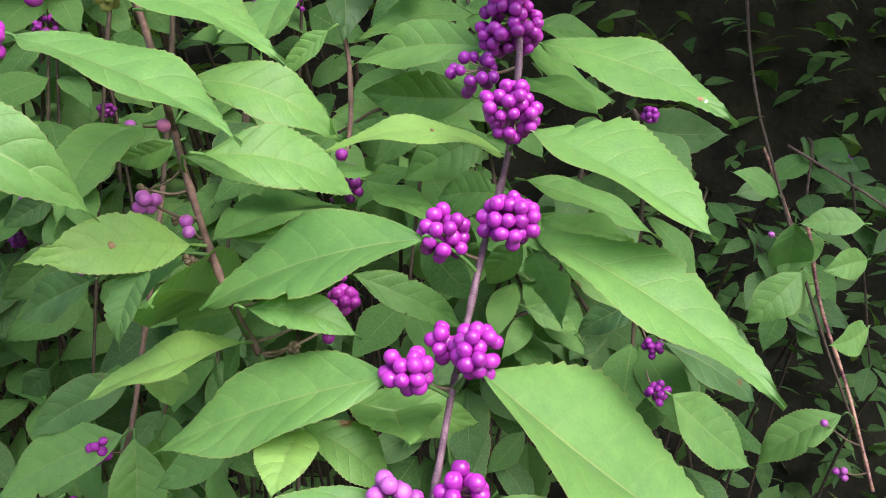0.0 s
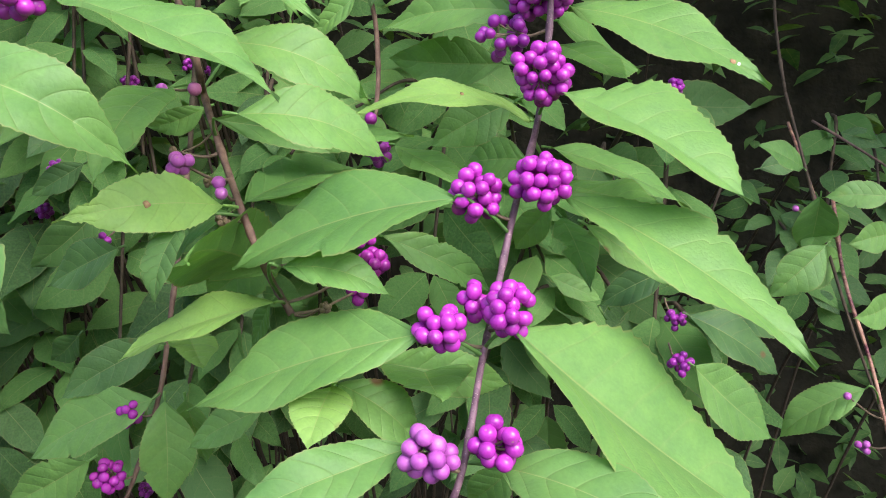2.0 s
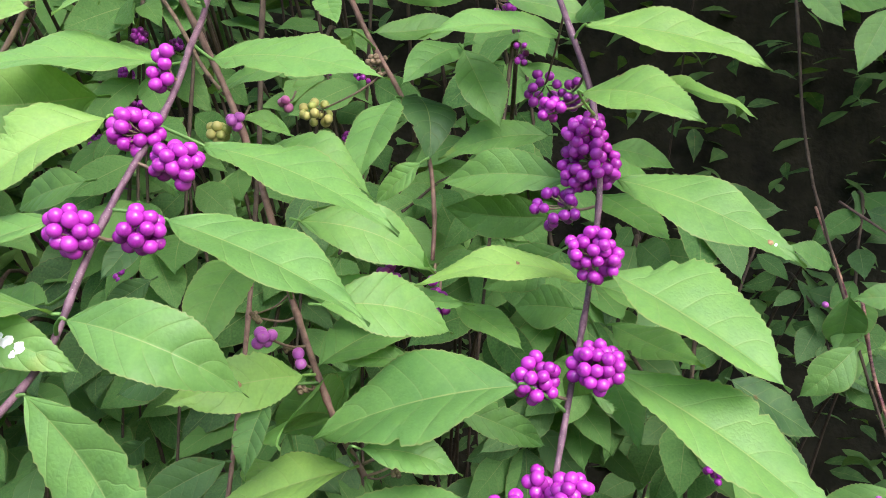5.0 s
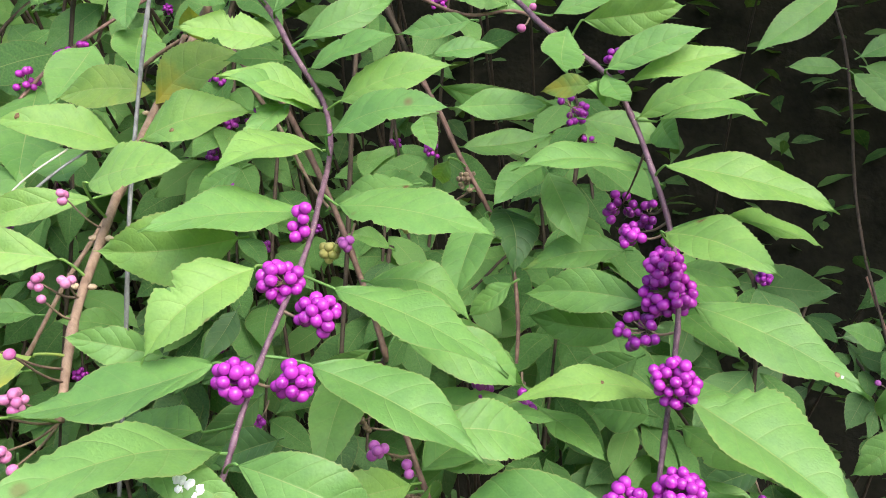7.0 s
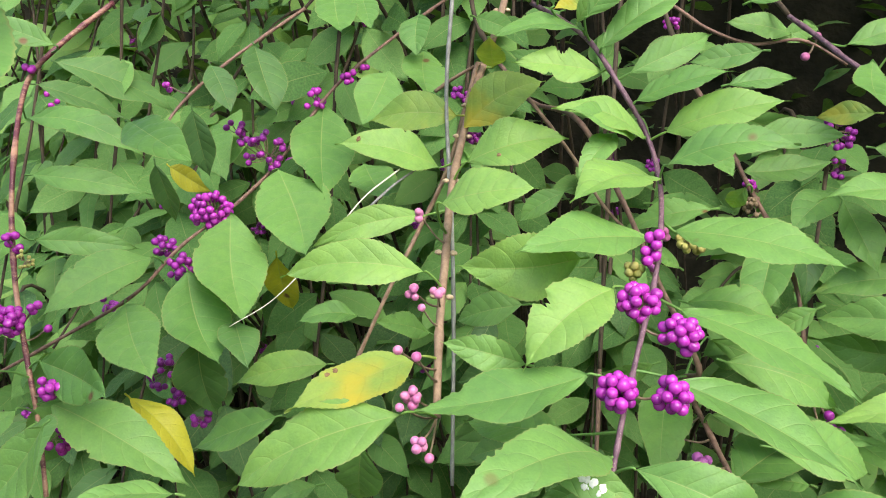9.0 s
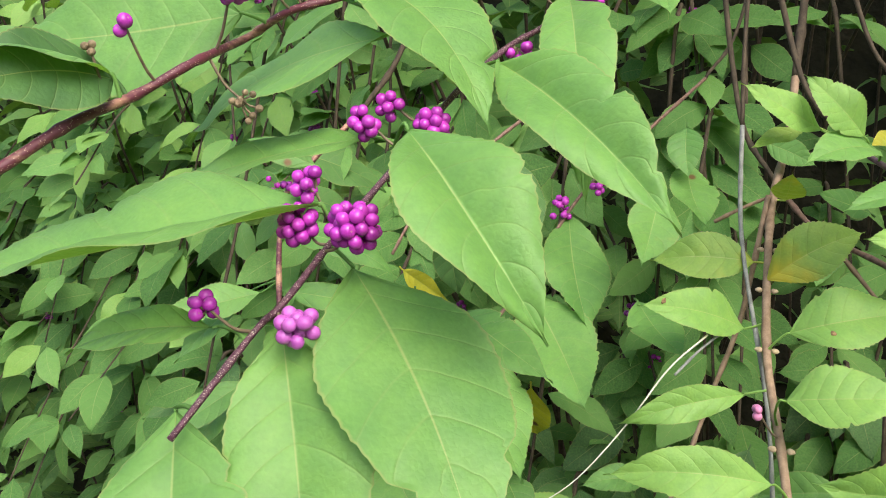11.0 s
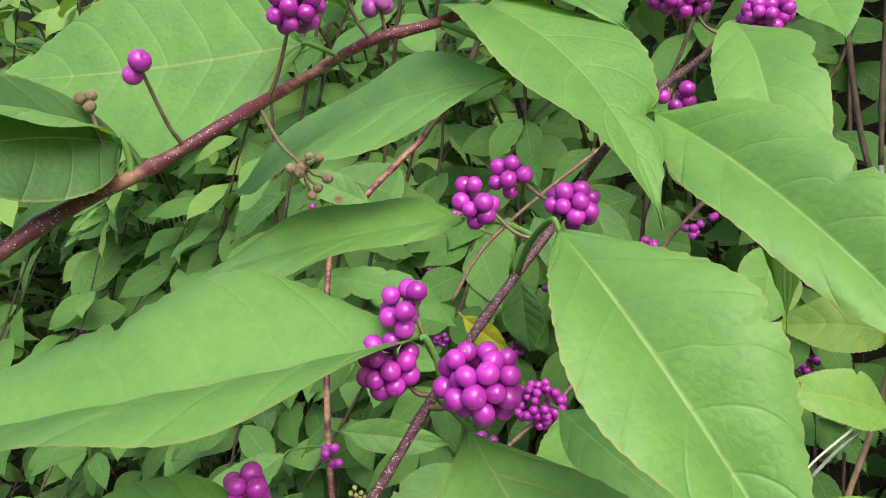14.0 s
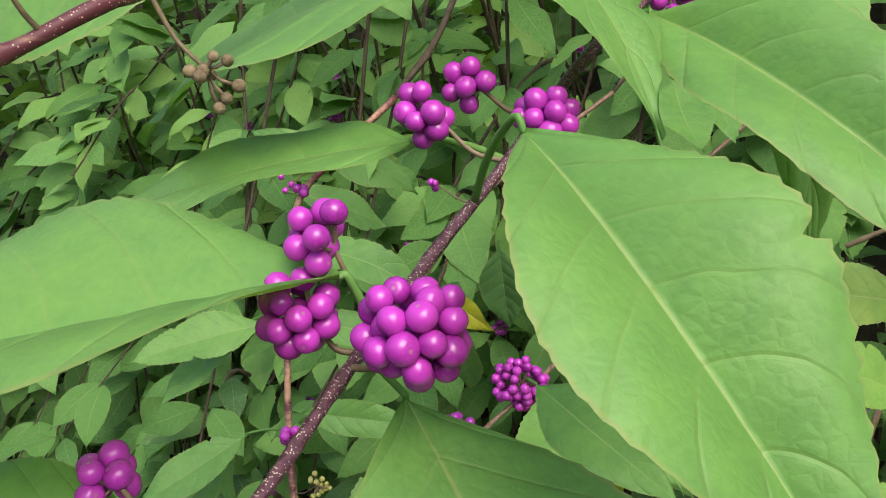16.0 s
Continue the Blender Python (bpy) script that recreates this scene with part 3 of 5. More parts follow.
cluster(main, (-0.0056, 0.1761, 1.1158), 0.0074, 17, 'ripe')
cluster(main, (0.0046, 0.1837, 1.1197), 0.0057, 9, 'ripe')
cluster(main, (0.0117, 0.1755, 1.1205), 0.0080, 20, 'ripe')
cluster(main, (-0.0078, 0.1507, 1.0959), 0.0073, 17, 'light')
cluster(main, (0.0074, 0.1512, 1.0977), 0.0067, 15, 'ripe')
cluster(main, (0.0262, 0.2663, 1.1966), 0.0117, 24, 'ripe')
cluster(main, (0.0146, 0.2615, 1.1826), 0.0099, 18, 'dark')
cluster(main, (0.0278, 0.2840, 1.2088), 0.0076, 9, 'ripe')
cluster(main, (0.0158, 0.2956, 1.2128), 0.0059, 7, 'ripe')
cluster(main, (0.0142, 0.2810, 1.2136), 0.0063, 6, 'ripe')
cluster(main, (0.0244, 0.2659, 1.2068), 0.0085, 13, 'ripe')
cluster(main, (0.0151, 0.3237, 1.2172), 0.0088, 10, 'dark')
cluster(main, (0.0255, 0.3137, 1.2171), 0.0074, 8, 'dark')
cluster(main, (-0.0016, 0.4118, 1.2540), 0.0107, 14, 'dark')
cluster(main, (0.0204, 0.3996, 1.2808), 0.0090, 9, 'dark')
cluster(main, (-0.0446, 0.2570, 1.1565), 0.0061, 9, 'dark')
cluster(main, (-0.0293, 0.2563, 1.1519), 0.0067, 9, 'dark')
cluster(main, (0.0285, 0.3502, 1.3140), 0.0092, 12, 'dark')

# branch: brown
brown = branch(LABEL['brown'], 0.0014, 0.0011, [
    (-0.1926, 0.4054, 1.2898),
    (-0.1713, 0.3832, 1.2708),
    (-0.1420, 0.3220, 1.2680),
    (-0.1192, 0.3027, 1.2341),
    (-0.1010, 0.2833, 1.2008),
    (-0.0843, 0.2505, 1.1754),
    (-0.0877, 0.2675, 1.1615),
    (-0.0798, 0.2510, 1.1498),
    (-0.0670, 0.2263, 1.1325),
    (-0.0584, 0.2166, 1.1162),
    (-0.0499, 0.2096, 1.1044)])
tan_leaf = leaf(brown, (-0.0711, 0.2221, 1.1343), (-0.1091, 0.1943, 1.1370), 0.191, 8, 0.117, LEAF_PALE, ((0.80, 1, 0.35, 0.06), (0.84, -1, 0.4, 0.05), (0.40, 1, 0.12, 0.03)), fold=0.21)
leaf(brown, (-0.0783, 0.2463, 1.1564), (-0.0143, 0.2402, 1.1526), 0.115, -6, -0.120, None, ((0.80, 1, 0.40, 0.05), (0.42, -1, 0.16, 0.025)), fold=0.21)
leaf(brown, (-0.0620, 0.2107, 1.1636), (-0.0213, 0.2272, 1.1474), 0.235, 15, 0.124, fold=0.22)
leaf(brown, (-0.0538, 0.2057, 1.1097), (-0.1000, 0.2010, 1.0937), 0.300, -53, 0.046, LEAF_PALE, fold=0.22)
leaf(brown, (-0.0482, 0.1907, 1.1261), (-0.0180, 0.1910, 1.1173), 0.208, 22, 0.154, fold=0.24)
leaf(brown, (-0.0795, 0.2100, 1.1319), (-0.0845, 0.1946, 1.1122), 0.237, -18, 0.186, LEAF_SHADED_DEEP, fold=0.26)
leaf(brown, (-0.0954, 0.2578, 1.1646), (-0.1007, 0.2007, 1.1431), 0.168, 2, 0.122)
leaf(brown, (-0.0766, 0.2806, 1.1760), (-0.0280, 0.2453, 1.1631), 0.140, -32, -0.120, fold=0.06)
leaf(brown, (-0.0341, 0.1805, 1.0963), (-0.0370, 0.1556, 1.0923), 0.320, -5, 0.055, LEAF_PALE)
leaf(brown, (-0.0341, 0.1896, 1.0922), (-0.0098, 0.1860, 1.0718), 0.250, 27, 0.155)
leaf(brown, (-0.0124, 0.2191, 1.0862), (-0.0049, 0.1685, 1.0983), 0.249, 18, 0.004)
leaf(brown, (-0.0989, 0.3043, 1.1516), (-0.1243, 0.3057, 1.1437), 0.212, 47, 0.115)
leaf(brown, (-0.0684, 0.2359, 1.1314), (-0.0292, 0.2833, 1.1300), 0.254, 36, 0.086, fold=0.26)
leaf(brown, (-0.0614, 0.2681, 1.1136), (-0.0980, 0.2784, 1.0806), 0.215, 25, 0.107, fold=0.28)
leaf(brown, (-0.0666, 0.2523, 1.0901), (-0.0758, 0.2592, 1.0698), 0.190, -15, -0.019)
leaf(brown, (-0.1063, 0.2772, 1.0688), (-0.0892, 0.2427, 1.0688), 0.227, 39, -0.004, LEAF_PALE)
leaf(brown, (-0.0661, 0.2318, 1.0596), (-0.0930, 0.2288, 1.0452), 0.221, -10, 0.074)
leaf(brown, (-0.0712, 0.2278, 1.1311), (-0.0965, 0.2412, 1.1059), 0.249, -29, 0.132)
leaf(brown, (-0.0651, 0.2512, 1.1029), (-0.0718, 0.1857, 1.1296), 0.246, -63, 0.090)
leaf(brown, (-0.0356, 0.2489, 1.1272), (-0.0670, 0.2404, 1.1311), 0.180, -33, 0.084)
cluster(brown, (-0.0835, 0.2237, 1.1468), 0.0039, 5, 'light')
cluster(brown, (-0.0723, 0.2243, 1.1393), 0.0030, 2, 'light')
cluster(brown, (-0.0980, 0.2560, 1.1647), 0.0018, 1, 'light')
cluster(brown, (-0.0871, 0.2559, 1.1648), 0.0018, 1, 'pink')
cluster(brown, (-0.0275, 0.2689, 1.1414), 0.0055, 9, 'dark')
cluster(brown, (-0.0275, 0.2332, 1.1127), 0.0053, 12, 'ripe')
cluster(brown, (-0.0311, 0.2405, 1.1190), 0.0040, 6, 'ripe')
cluster(brown, (-0.0319, 0.2303, 1.1039), 0.0032, 5, 'ripe')
cluster(brown, (-0.0900, 0.2399, 1.1470), 0.0020, 2, 'brown')
cluster(brown, (-0.0697, 0.2262, 1.1279), 0.0030, 5, 'brown', size=0.5)
cluster(brown, (-0.0711, 0.2192, 1.1307), 0.003, 6, 'brown', size=0.7)
cluster(brown, (-0.0395, 0.2081, 1.1072), 0.0024, 7, 'brown', size=0.7)
cluster(brown, (-0.0939, 0.2510, 1.1437), 0.0024, 5, 'brown', size=0.7)
cluster(brown, (-0.0788, 0.2335, 1.1386), 0.0018, 4, 'brown', size=0.7)

# branch: thin
thin = branch(LABEL['thin'], 0.0013, 0.0009, [
    (-0.0859, 0.3597, 1.2828),
    (-0.0712, 0.3484, 1.2600),
    (-0.0600, 0.3376, 1.2391),
    (-0.0462, 0.3284, 1.2161),
    (-0.0342, 0.3227, 1.1913),
    (-0.0307, 0.3077, 1.1679),
    (-0.0311, 0.2974, 1.1504)])
leaf(thin, (-0.0189, 0.3221, 1.2341), (-0.0032, 0.3064, 1.2031), 0.287, 16, 0.027)
leaf(thin, (0.0169, 0.3146, 1.2000), (-0.0294, 0.3156, 1.1891), 0.195, -15, 0.080)
leaf(thin, (-0.0470, 0.3154, 1.2145), (-0.0588, 0.2761, 1.1848), 0.227, -26, 0.099)
leaf(thin, (-0.0700, 0.3514, 1.2701), (-0.0104, 0.3924, 1.2576), 0.117, -58, 0.089)
leaf(thin, (-0.0774, 0.3368, 1.2567), (-0.0691, 0.3111, 1.2440), 0.205, 4, 0.041)
leaf(thin, (-0.0188, 0.3331, 1.2359), (-0.0438, 0.3051, 1.2211), 0.226, -12, 0.052)
leaf(thin, (-0.0394, 0.3362, 1.2135), (-0.0332, 0.3089, 1.1882), 0.320, 24, 0.220, LEAF_SHADED_DEEP)
leaf(thin, (-0.0589, 0.3536, 1.2403), (-0.0132, 0.3622, 1.2463), 0.186, 13, -0.030)
leaf(thin, (-0.0345, 0.2789, 1.1948), (-0.0532, 0.2831, 1.1779), 0.211, -9, 0.050)
leaf(thin, (-0.0633, 0.3118, 1.2404), (-0.0677, 0.3244, 1.2280), 0.254, 37, 0.121)
leaf(thin, (-0.0901, 0.3096, 1.2003), (-0.1087, 0.2972, 1.2089), 0.220, -16, 0.126)
cluster(thin, (-0.0832, 0.3325, 1.2066), 0.0078, 13, 'green')
cluster(thin, (-0.1120, 0.2842, 1.2052), 0.0050, 9, 'green')
cluster(thin, (-0.0560, 0.3343, 1.2273), 0.0077, 12, 'brown')
cluster(thin, (-0.0968, 0.3332, 1.2106), 0.0037, 3, 'pink')
cluster(thin, (-0.1043, 0.2806, 1.2100), 0.0036, 4, 'light')

# branch: front
front = branch(LABEL['front'], 0.0012, 0.0009, [
    (-0.1655, 0.3144, 1.3223),
    (-0.1397, 0.2997, 1.3074),
    (-0.1230, 0.2834, 1.2867),
    (-0.1108, 0.2795, 1.2671),
    (-0.1053, 0.2616, 1.2517),
    (-0.1047, 0.2390, 1.2378),
    (-0.1064, 0.2214, 1.2227),
    (-0.1126, 0.1923, 1.2009),
    (-0.1164, 0.1762, 1.1852),
    (-0.1194, 0.1603, 1.1694),
    (-0.1239, 0.1428, 1.1610)])
leaf(front, (-0.1099, 0.2356, 1.2335), (-0.1567, 0.2053, 1.2341), 0.257, -31, 0.064, fold=0.17)
leaf(front, (-0.0989, 0.2435, 1.2347), (-0.0398, 0.2189, 1.2300), 0.197, 26, 0.064, fold=0.12)
leaf(front, (-0.1344, 0.2366, 1.2236), (-0.1819, 0.2218, 1.2218), 0.262, 28, 0.128, LEAF_PALE, fold=0.25)
leaf(front, (-0.1214, 0.2130, 1.2198), (-0.1507, 0.1852, 1.1965), 0.274, -10, 0.133, LEAF_PALE, ((0.52, 1, 0.45, 0.07), (0.30, 1, 0.10, 0.05)), fold=0.38)
leaf(front, (-0.0962, 0.2196, 1.2107), (-0.0365, 0.2016, 1.1891), 0.198, 39, 0.069, fold=0.14)
leaf(front, (-0.0746, 0.2471, 1.1803), (-0.0286, 0.2559, 1.1586), 0.214, 10, 0.168)
leaf(front, (-0.0905, 0.2577, 1.2009), (-0.0500, 0.2519, 1.1877), 0.252, 29, 0.209)
leaf(front, (-0.1285, 0.1876, 1.1963), (-0.1857, 0.1701, 1.1855), 0.224, -38, -0.027, fold=0.22)
leaf(front, (-0.0983, 0.1913, 1.1950), (-0.0418, 0.1729, 1.1737), 0.211, 42, 0.036, fold=0.32)
leaf(front, (-0.1121, 0.1579, 1.1796), (-0.0709, 0.1615, 1.1581), 0.204, 12, 0.300, fold=0.34)
leaf(front, (-0.1207, 0.1677, 1.1771), (-0.1624, 0.1109, 1.1880), 0.174, -32, 0.141, fold=0.17)
leaf(front, (-0.1517, 0.2042, 1.1907), (-0.1831, 0.1981, 1.1995), 0.201, 13, 0.059)
leaf(front, (-0.1354, 0.1912, 1.1705), (-0.1764, 0.2110, 1.1609), 0.215, -36, 0.002)
leaf(front, (-0.1245, 0.1710, 1.1661), (-0.1458, 0.1616, 1.1573), 0.188, 28, 0.104)
leaf(front, (-0.1078, 0.2599, 1.2521), (-0.1391, 0.2238, 1.2490), 0.295, -28, 0.133, LEAF_PALE, fold=0.20)
leaf(front, (-0.1036, 0.2536, 1.2588), (-0.0567, 0.2452, 1.2697), 0.201, 17, 0.106, fold=0.23)
leaf(front, (-0.1153, 0.2859, 1.2658), (-0.1437, 0.2563, 1.2803), 0.211, -15, 0.057)
leaf(front, (-0.1119, 0.2777, 1.2661), (-0.1506, 0.2675, 1.2789), 0.216, -22, 0.135, LEAF_PALE)
leaf(front, (-0.1035, 0.2751, 1.2691), (-0.0567, 0.2690, 1.2838), 0.214, 12, 0.103, LEAF_PALE)
leaf(front, (-0.1163, 0.2811, 1.2811), (-0.0782, 0.2740, 1.2948), 0.201, 21, 0.087)
leaf(front, (-0.1194, 0.2847, 1.2926), (-0.0852, 0.3072, 1.3084), 0.161, -14, 0.116)
leaf(front, (-0.1320, 0.2917, 1.2925), (-0.1690, 0.2776, 1.2971), 0.227, -1, 0.032, LEAF_PALE, ((0.45, 1, 0.5, 0.08), (0.6, -1, 0.4, 0.06)))
leaf(front, (-0.1408, 0.2948, 1.3098), (-0.1777, 0.2778, 1.3069), 0.202, -26, 0.114)
leaf(front, (-0.1439, 0.2743, 1.2422), (-0.1644, 0.2728, 1.2275), 0.229, -6, 0.092)
leaf(front, (-0.1238, 0.2758, 1.2684), (-0.1383, 0.2528, 1.2515), 0.195, -4, 0.074)
leaf(front, (-0.0782, 0.3065, 1.2305), (-0.1182, 0.3058, 1.2177), 0.201, -20, 0.105)
leaf(front, (-0.0725, 0.3345, 1.2851), (-0.0414, 0.3415, 1.2882), 0.194, 8, 0.084)
leaf(front, (-0.0606, 0.3302, 1.2618), (-0.0183, 0.3270, 1.2635), 0.194, -0, 0.020)
leaf(front, (-0.0559, 0.3532, 1.3003), (-0.0909, 0.3570, 1.2944), 0.203, 3, -0.012)
leaf(front, (-0.1197, 0.1492, 1.1645), (-0.0789, 0.1076, 1.1330), 0.173, -21, -0.120, fold=0.22)
splash_leaf = leaf(front, (-0.1422, 0.1573, 1.1802), (-0.1074, 0.1541, 1.1672), 0.165, -1, 0.077, fold=0.10)
cluster(front, (-0.1118, 0.2094, 1.2167), 0.0080, 20, 'ripe')
cluster(front, (-0.0979, 0.2003, 1.2086), 0.0078, 22, 'ripe')
cluster(front, (-0.1187, 0.1781, 1.1958), 0.0072, 21, 'ripe')
cluster(front, (-0.1013, 0.1786, 1.1955), 0.0069, 18, 'ripe')
cluster(front, (-0.1075, 0.2236, 1.2365), 0.0036, 3, 'ripe')
cluster(front, (-0.1094, 0.2237, 1.2301), 0.0044, 5, 'ripe')

# branch: cane
cane = branch(LABEL['cane'], 0.0021, 0.0016, [
    (-0.1889, 0.4173, 1.3456),
    (-0.1905, 0.3934, 1.3199),
    (-0.1957, 0.3684, 1.2930),
    (-0.1975, 0.3415, 1.2755),
    (-0.1968, 0.2878, 1.2417),
    (-0.1909, 0.2453, 1.2194),
    (-0.1865, 0.2131, 1.1994),
    (-0.1824, 0.1896, 1.1728)])
leaf(cane, (-0.1948, 0.2232, 1.2179), (-0.2537, 0.2163, 1.2140), 0.167, -3, 0.156, LEAF_PALE, fold=0.30)
leaf(cane, (-0.2046, 0.2681, 1.2301), (-0.2540, 0.2488, 1.2169), 0.126, 12, 0.134, LEAF_PALE, fold=0.23)
worn_leaf = leaf(cane, (-0.1914, 0.1954, 1.1936), (-0.2312, 0.1640, 1.1833), 0.275, -35, 0.022, LEAF_AGED, fold=0.06)
leaf(cane, (-0.1898, 0.1682, 1.1842), (-0.2511, 0.1589, 1.1524), 0.181, -13, 0.098, LEAF_PALE, fold=0.22)
leaf(cane, (-0.2035, 0.3296, 1.2679), (-0.2503, 0.3288, 1.2639), 0.253, -0, 0.098, LEAF_AGED)
edge_leaf = leaf(cane, (-0.2062, 0.2997, 1.2463), (-0.2504, 0.2780, 1.2597), 0.207, -6, 0.098, LEAF_PALE, fold=0.27)
leaf(cane, (-0.1979, 0.3194, 1.2629), (-0.1590, 0.3326, 1.2860), 0.264, -7, 0.158, LEAF_AGED, fold=0.24)
aged_leaf = leaf(cane, (-0.1893, 0.2860, 1.2518), (-0.1444, 0.2948, 1.2631), 0.290, 11, 0.138, LEAF_PALE, fold=0.26)
leaf(cane, (-0.1922, 0.2435, 1.2415), (-0.1525, 0.2399, 1.2505), 0.312, 18, 0.086, LEAF_PALE, fold=0.19)
leaf(cane, (-0.1611, 0.2758, 1.1878), (-0.1946, 0.2836, 1.1737), 0.236, -6, 0.084)
leaf(cane, (-0.2410, 0.2761, 1.1756), (-0.2688, 0.2649, 1.1741), 0.234, -20, 0.145)
leaf(cane, (-0.2111, 0.2993, 1.1601), (-0.2331, 0.2756, 1.1735), 0.207, -12, 0.031)
leaf(cane, (-0.2681, 0.3012, 1.1364), (-0.3182, 0.2880, 1.1257), 0.197, -15, 0.078, LEAF_PALE)
leaf(cane, (-0.2898, 0.2792, 1.1140), (-0.3387, 0.2767, 1.0902), 0.216, -20, 0.008)
leaf(cane, (-0.2242, 0.2253, 1.1354), (-0.2306, 0.2416, 1.0970), 0.260, 14, 0.066)
leaf(cane, (-0.2321, 0.1918, 1.1359), (-0.2491, 0.1810, 1.1328), 0.211, -12, 0.085)
cluster(cane, (-0.2013, 0.2410, 1.2369), 0.0033, 3, 'pink', size=0.82)
cluster(cane, (-0.1963, 0.2098, 1.2140), 0.0039, 4, 'pink', size=0.82)
cluster(cane, (-0.1868, 0.2118, 1.2138), 0.0035, 3, 'pink', size=0.82)
cluster(cane, (-0.1912, 0.2034, 1.2103), 0.0019, 1, 'pink', size=0.82)
cluster(cane, (-0.1934, 0.1776, 1.2038), 0.0018, 1, 'pink', size=0.82)
cluster(cane, (-0.1865, 0.1766, 1.2024), 0.0019, 1, 'pink', size=0.82)
cluster(cane, (-0.1886, 0.1786, 1.1855), 0.0052, 9, 'pink', size=0.82)
cluster(cane, (-0.1904, 0.1680, 1.1870), 0.0019, 1, 'pink', size=0.82)
cluster(cane, (-0.1809, 0.1574, 1.1801), 0.0037, 4, 'pink', size=0.82)
cluster(cane, (-0.1774, 0.1569, 1.1757), 0.0017, 1, 'pink', size=0.82)

# branch: grey
grey = branch(LABEL['grey'], 0.0011, 0.0008, [
    (-0.2141, 0.3686, 1.3254),
    (-0.2098, 0.3341, 1.2773),
    (-0.1952, 0.2787, 1.2230),
    (-0.1886, 0.2511, 1.1786),
    (-0.1828, 0.2205, 1.1245)])

# branch: side
side = branch(LABEL['side'], 0.0016, 0.0011, [
    (-0.4183, 0.3664, 1.3251),
    (-0.4352, 0.3340, 1.3000),
    (-0.4437, 0.3154, 1.2793),
    (-0.4252, 0.2750, 1.2369),
    (-0.4104, 0.2501, 1.1954),
    (-0.3918, 0.2289, 1.1638),
    (-0.3767, 0.2132, 1.1351),
    (-0.3643, 0.1973, 1.1083)])
leaf(side, (-0.3728, 0.2179, 1.1434), (-0.2992, 0.2103, 1.1137), 0.176, 32, 0.110, fold=0.21)
leaf(side, (-0.3774, 0.2211, 1.1627), (-0.3278, 0.1986, 1.1605), 0.227, -16, -0.065)
leaf(side, (-0.4485, 0.3198, 1.2616), (-0.3835, 0.3334, 1.2379), 0.137, 12, 0.173)
leaf(side, (-0.4450, 0.3115, 1.2309), (-0.3858, 0.3357, 1.2172), 0.131, 6, 0.097)
leaf(side, (-0.4668, 0.3525, 1.2778), (-0.4336, 0.3940, 1.2519), 0.216, 26, 0.062, LEAF_SHADED_DEEP)
leaf(side, (-0.4269, 0.2854, 1.2009), (-0.3764, 0.3058, 1.1935), 0.143, -8, 0.066)
leaf(side, (-0.5123, 0.4306, 1.2874), (-0.4546, 0.4827, 1.2498), 0.217, 20, 0.052, LEAF_SHADED_DEEP)
leaf(side, (-0.3123, 0.1441, 1.1784), (-0.3419, 0.1345, 1.1408), 0.225, -5, -0.059)
leaf(side, (-0.2659, 0.1476, 1.1558), (-0.2919, 0.1248, 1.1637), 0.170, -45, 0.059)
leaf(side, (-0.3616, 0.2201, 1.1477), (-0.3873, 0.2175, 1.1074), 0.248, 36, 0.003)
leaf(side, (-0.4227, 0.3160, 1.3020), (-0.4592, 0.3062, 1.3166), 0.179, -1, 0.017)
leaf(side, (-0.3536, 0.2494, 1.1326), (-0.3193, 0.2455, 1.0950), 0.191, 48, 0.149, LEAF_YELLOW)
leaf(side, (-0.3066, 0.3288, 1.1864), (-0.3053, 0.3451, 1.1489), 0.250, -2, 0.084, LEAF_YELLOW)
leaf(side, (-0.4022, 0.3831, 1.2251), (-0.3677, 0.3727, 1.2114), 0.199, -32, 0.039, LEAF_YELLOW)
cluster(side, (-0.4120, 0.2536, 1.2083), 0.0067, 6, 'ripe')
cluster(side, (-0.4023, 0.2304, 1.1767), 0.0097, 12, 'ripe')
cluster(side, (-0.3890, 0.2352, 1.1831), 0.0038, 3, 'ripe')
cluster(side, (-0.3819, 0.2340, 1.1736), 0.0024, 1, 'ripe')
cluster(side, (-0.3686, 0.2150, 1.1537), 0.0077, 11, 'ripe')
cluster(side, (-0.3615, 0.2073, 1.1329), 0.0082, 10, 'ripe')
cluster(side, (-0.4413, 0.3190, 1.2898), 0.0044, 3, 'ripe')
cluster(side, (-0.3892, 0.2353, 1.2075), 0.0060, 12, 'green', size=0.45)

# branch: slant
slant = branch(LABEL['slant'], 0.0011, 0.0009, [
    (-0.2359, 0.5031, 1.3369),
    (-0.2672, 0.4514, 1.3071),
    (-0.2983, 0.4098, 1.2745),
    (-0.3191, 0.3691, 1.2348),
    (-0.3329, 0.3366, 1.2143),
    (-0.3529, 0.3083, 1.1960),
    (-0.3727, 0.2893, 1.1723),
    (-0.4068, 0.2723, 1.1516),
    (-0.4509, 0.2509, 1.1264)])
leaf(slant, (-0.3037, 0.4044, 1.2635), (-0.2773, 0.3311, 1.2213), 0.215, 26, -0.032, fold=0.19)
leaf(slant, (-0.3152, 0.3565, 1.2311), (-0.2703, 0.2844, 1.2017), 0.229, 18, -0.041, fold=0.24)
leaf(slant, (-0.3307, 0.3247, 1.2111), (-0.2935, 0.2603, 1.1741), 0.227, 35, -0.060, fold=0.20)
leaf(slant, (-0.3401, 0.2901, 1.1878), (-0.3027, 0.2500, 1.1567), 0.268, 40, -0.120, fold=0.21)
leaf(slant, (-0.3701, 0.2773, 1.1713), (-0.3245, 0.2272, 1.1556), 0.217, 21, 0.001, fold=0.26)
leaf(slant, (-0.3602, 0.2902, 1.1938), (-0.3910, 0.2385, 1.1759), 0.224, 4, 0.104, fold=0.21)
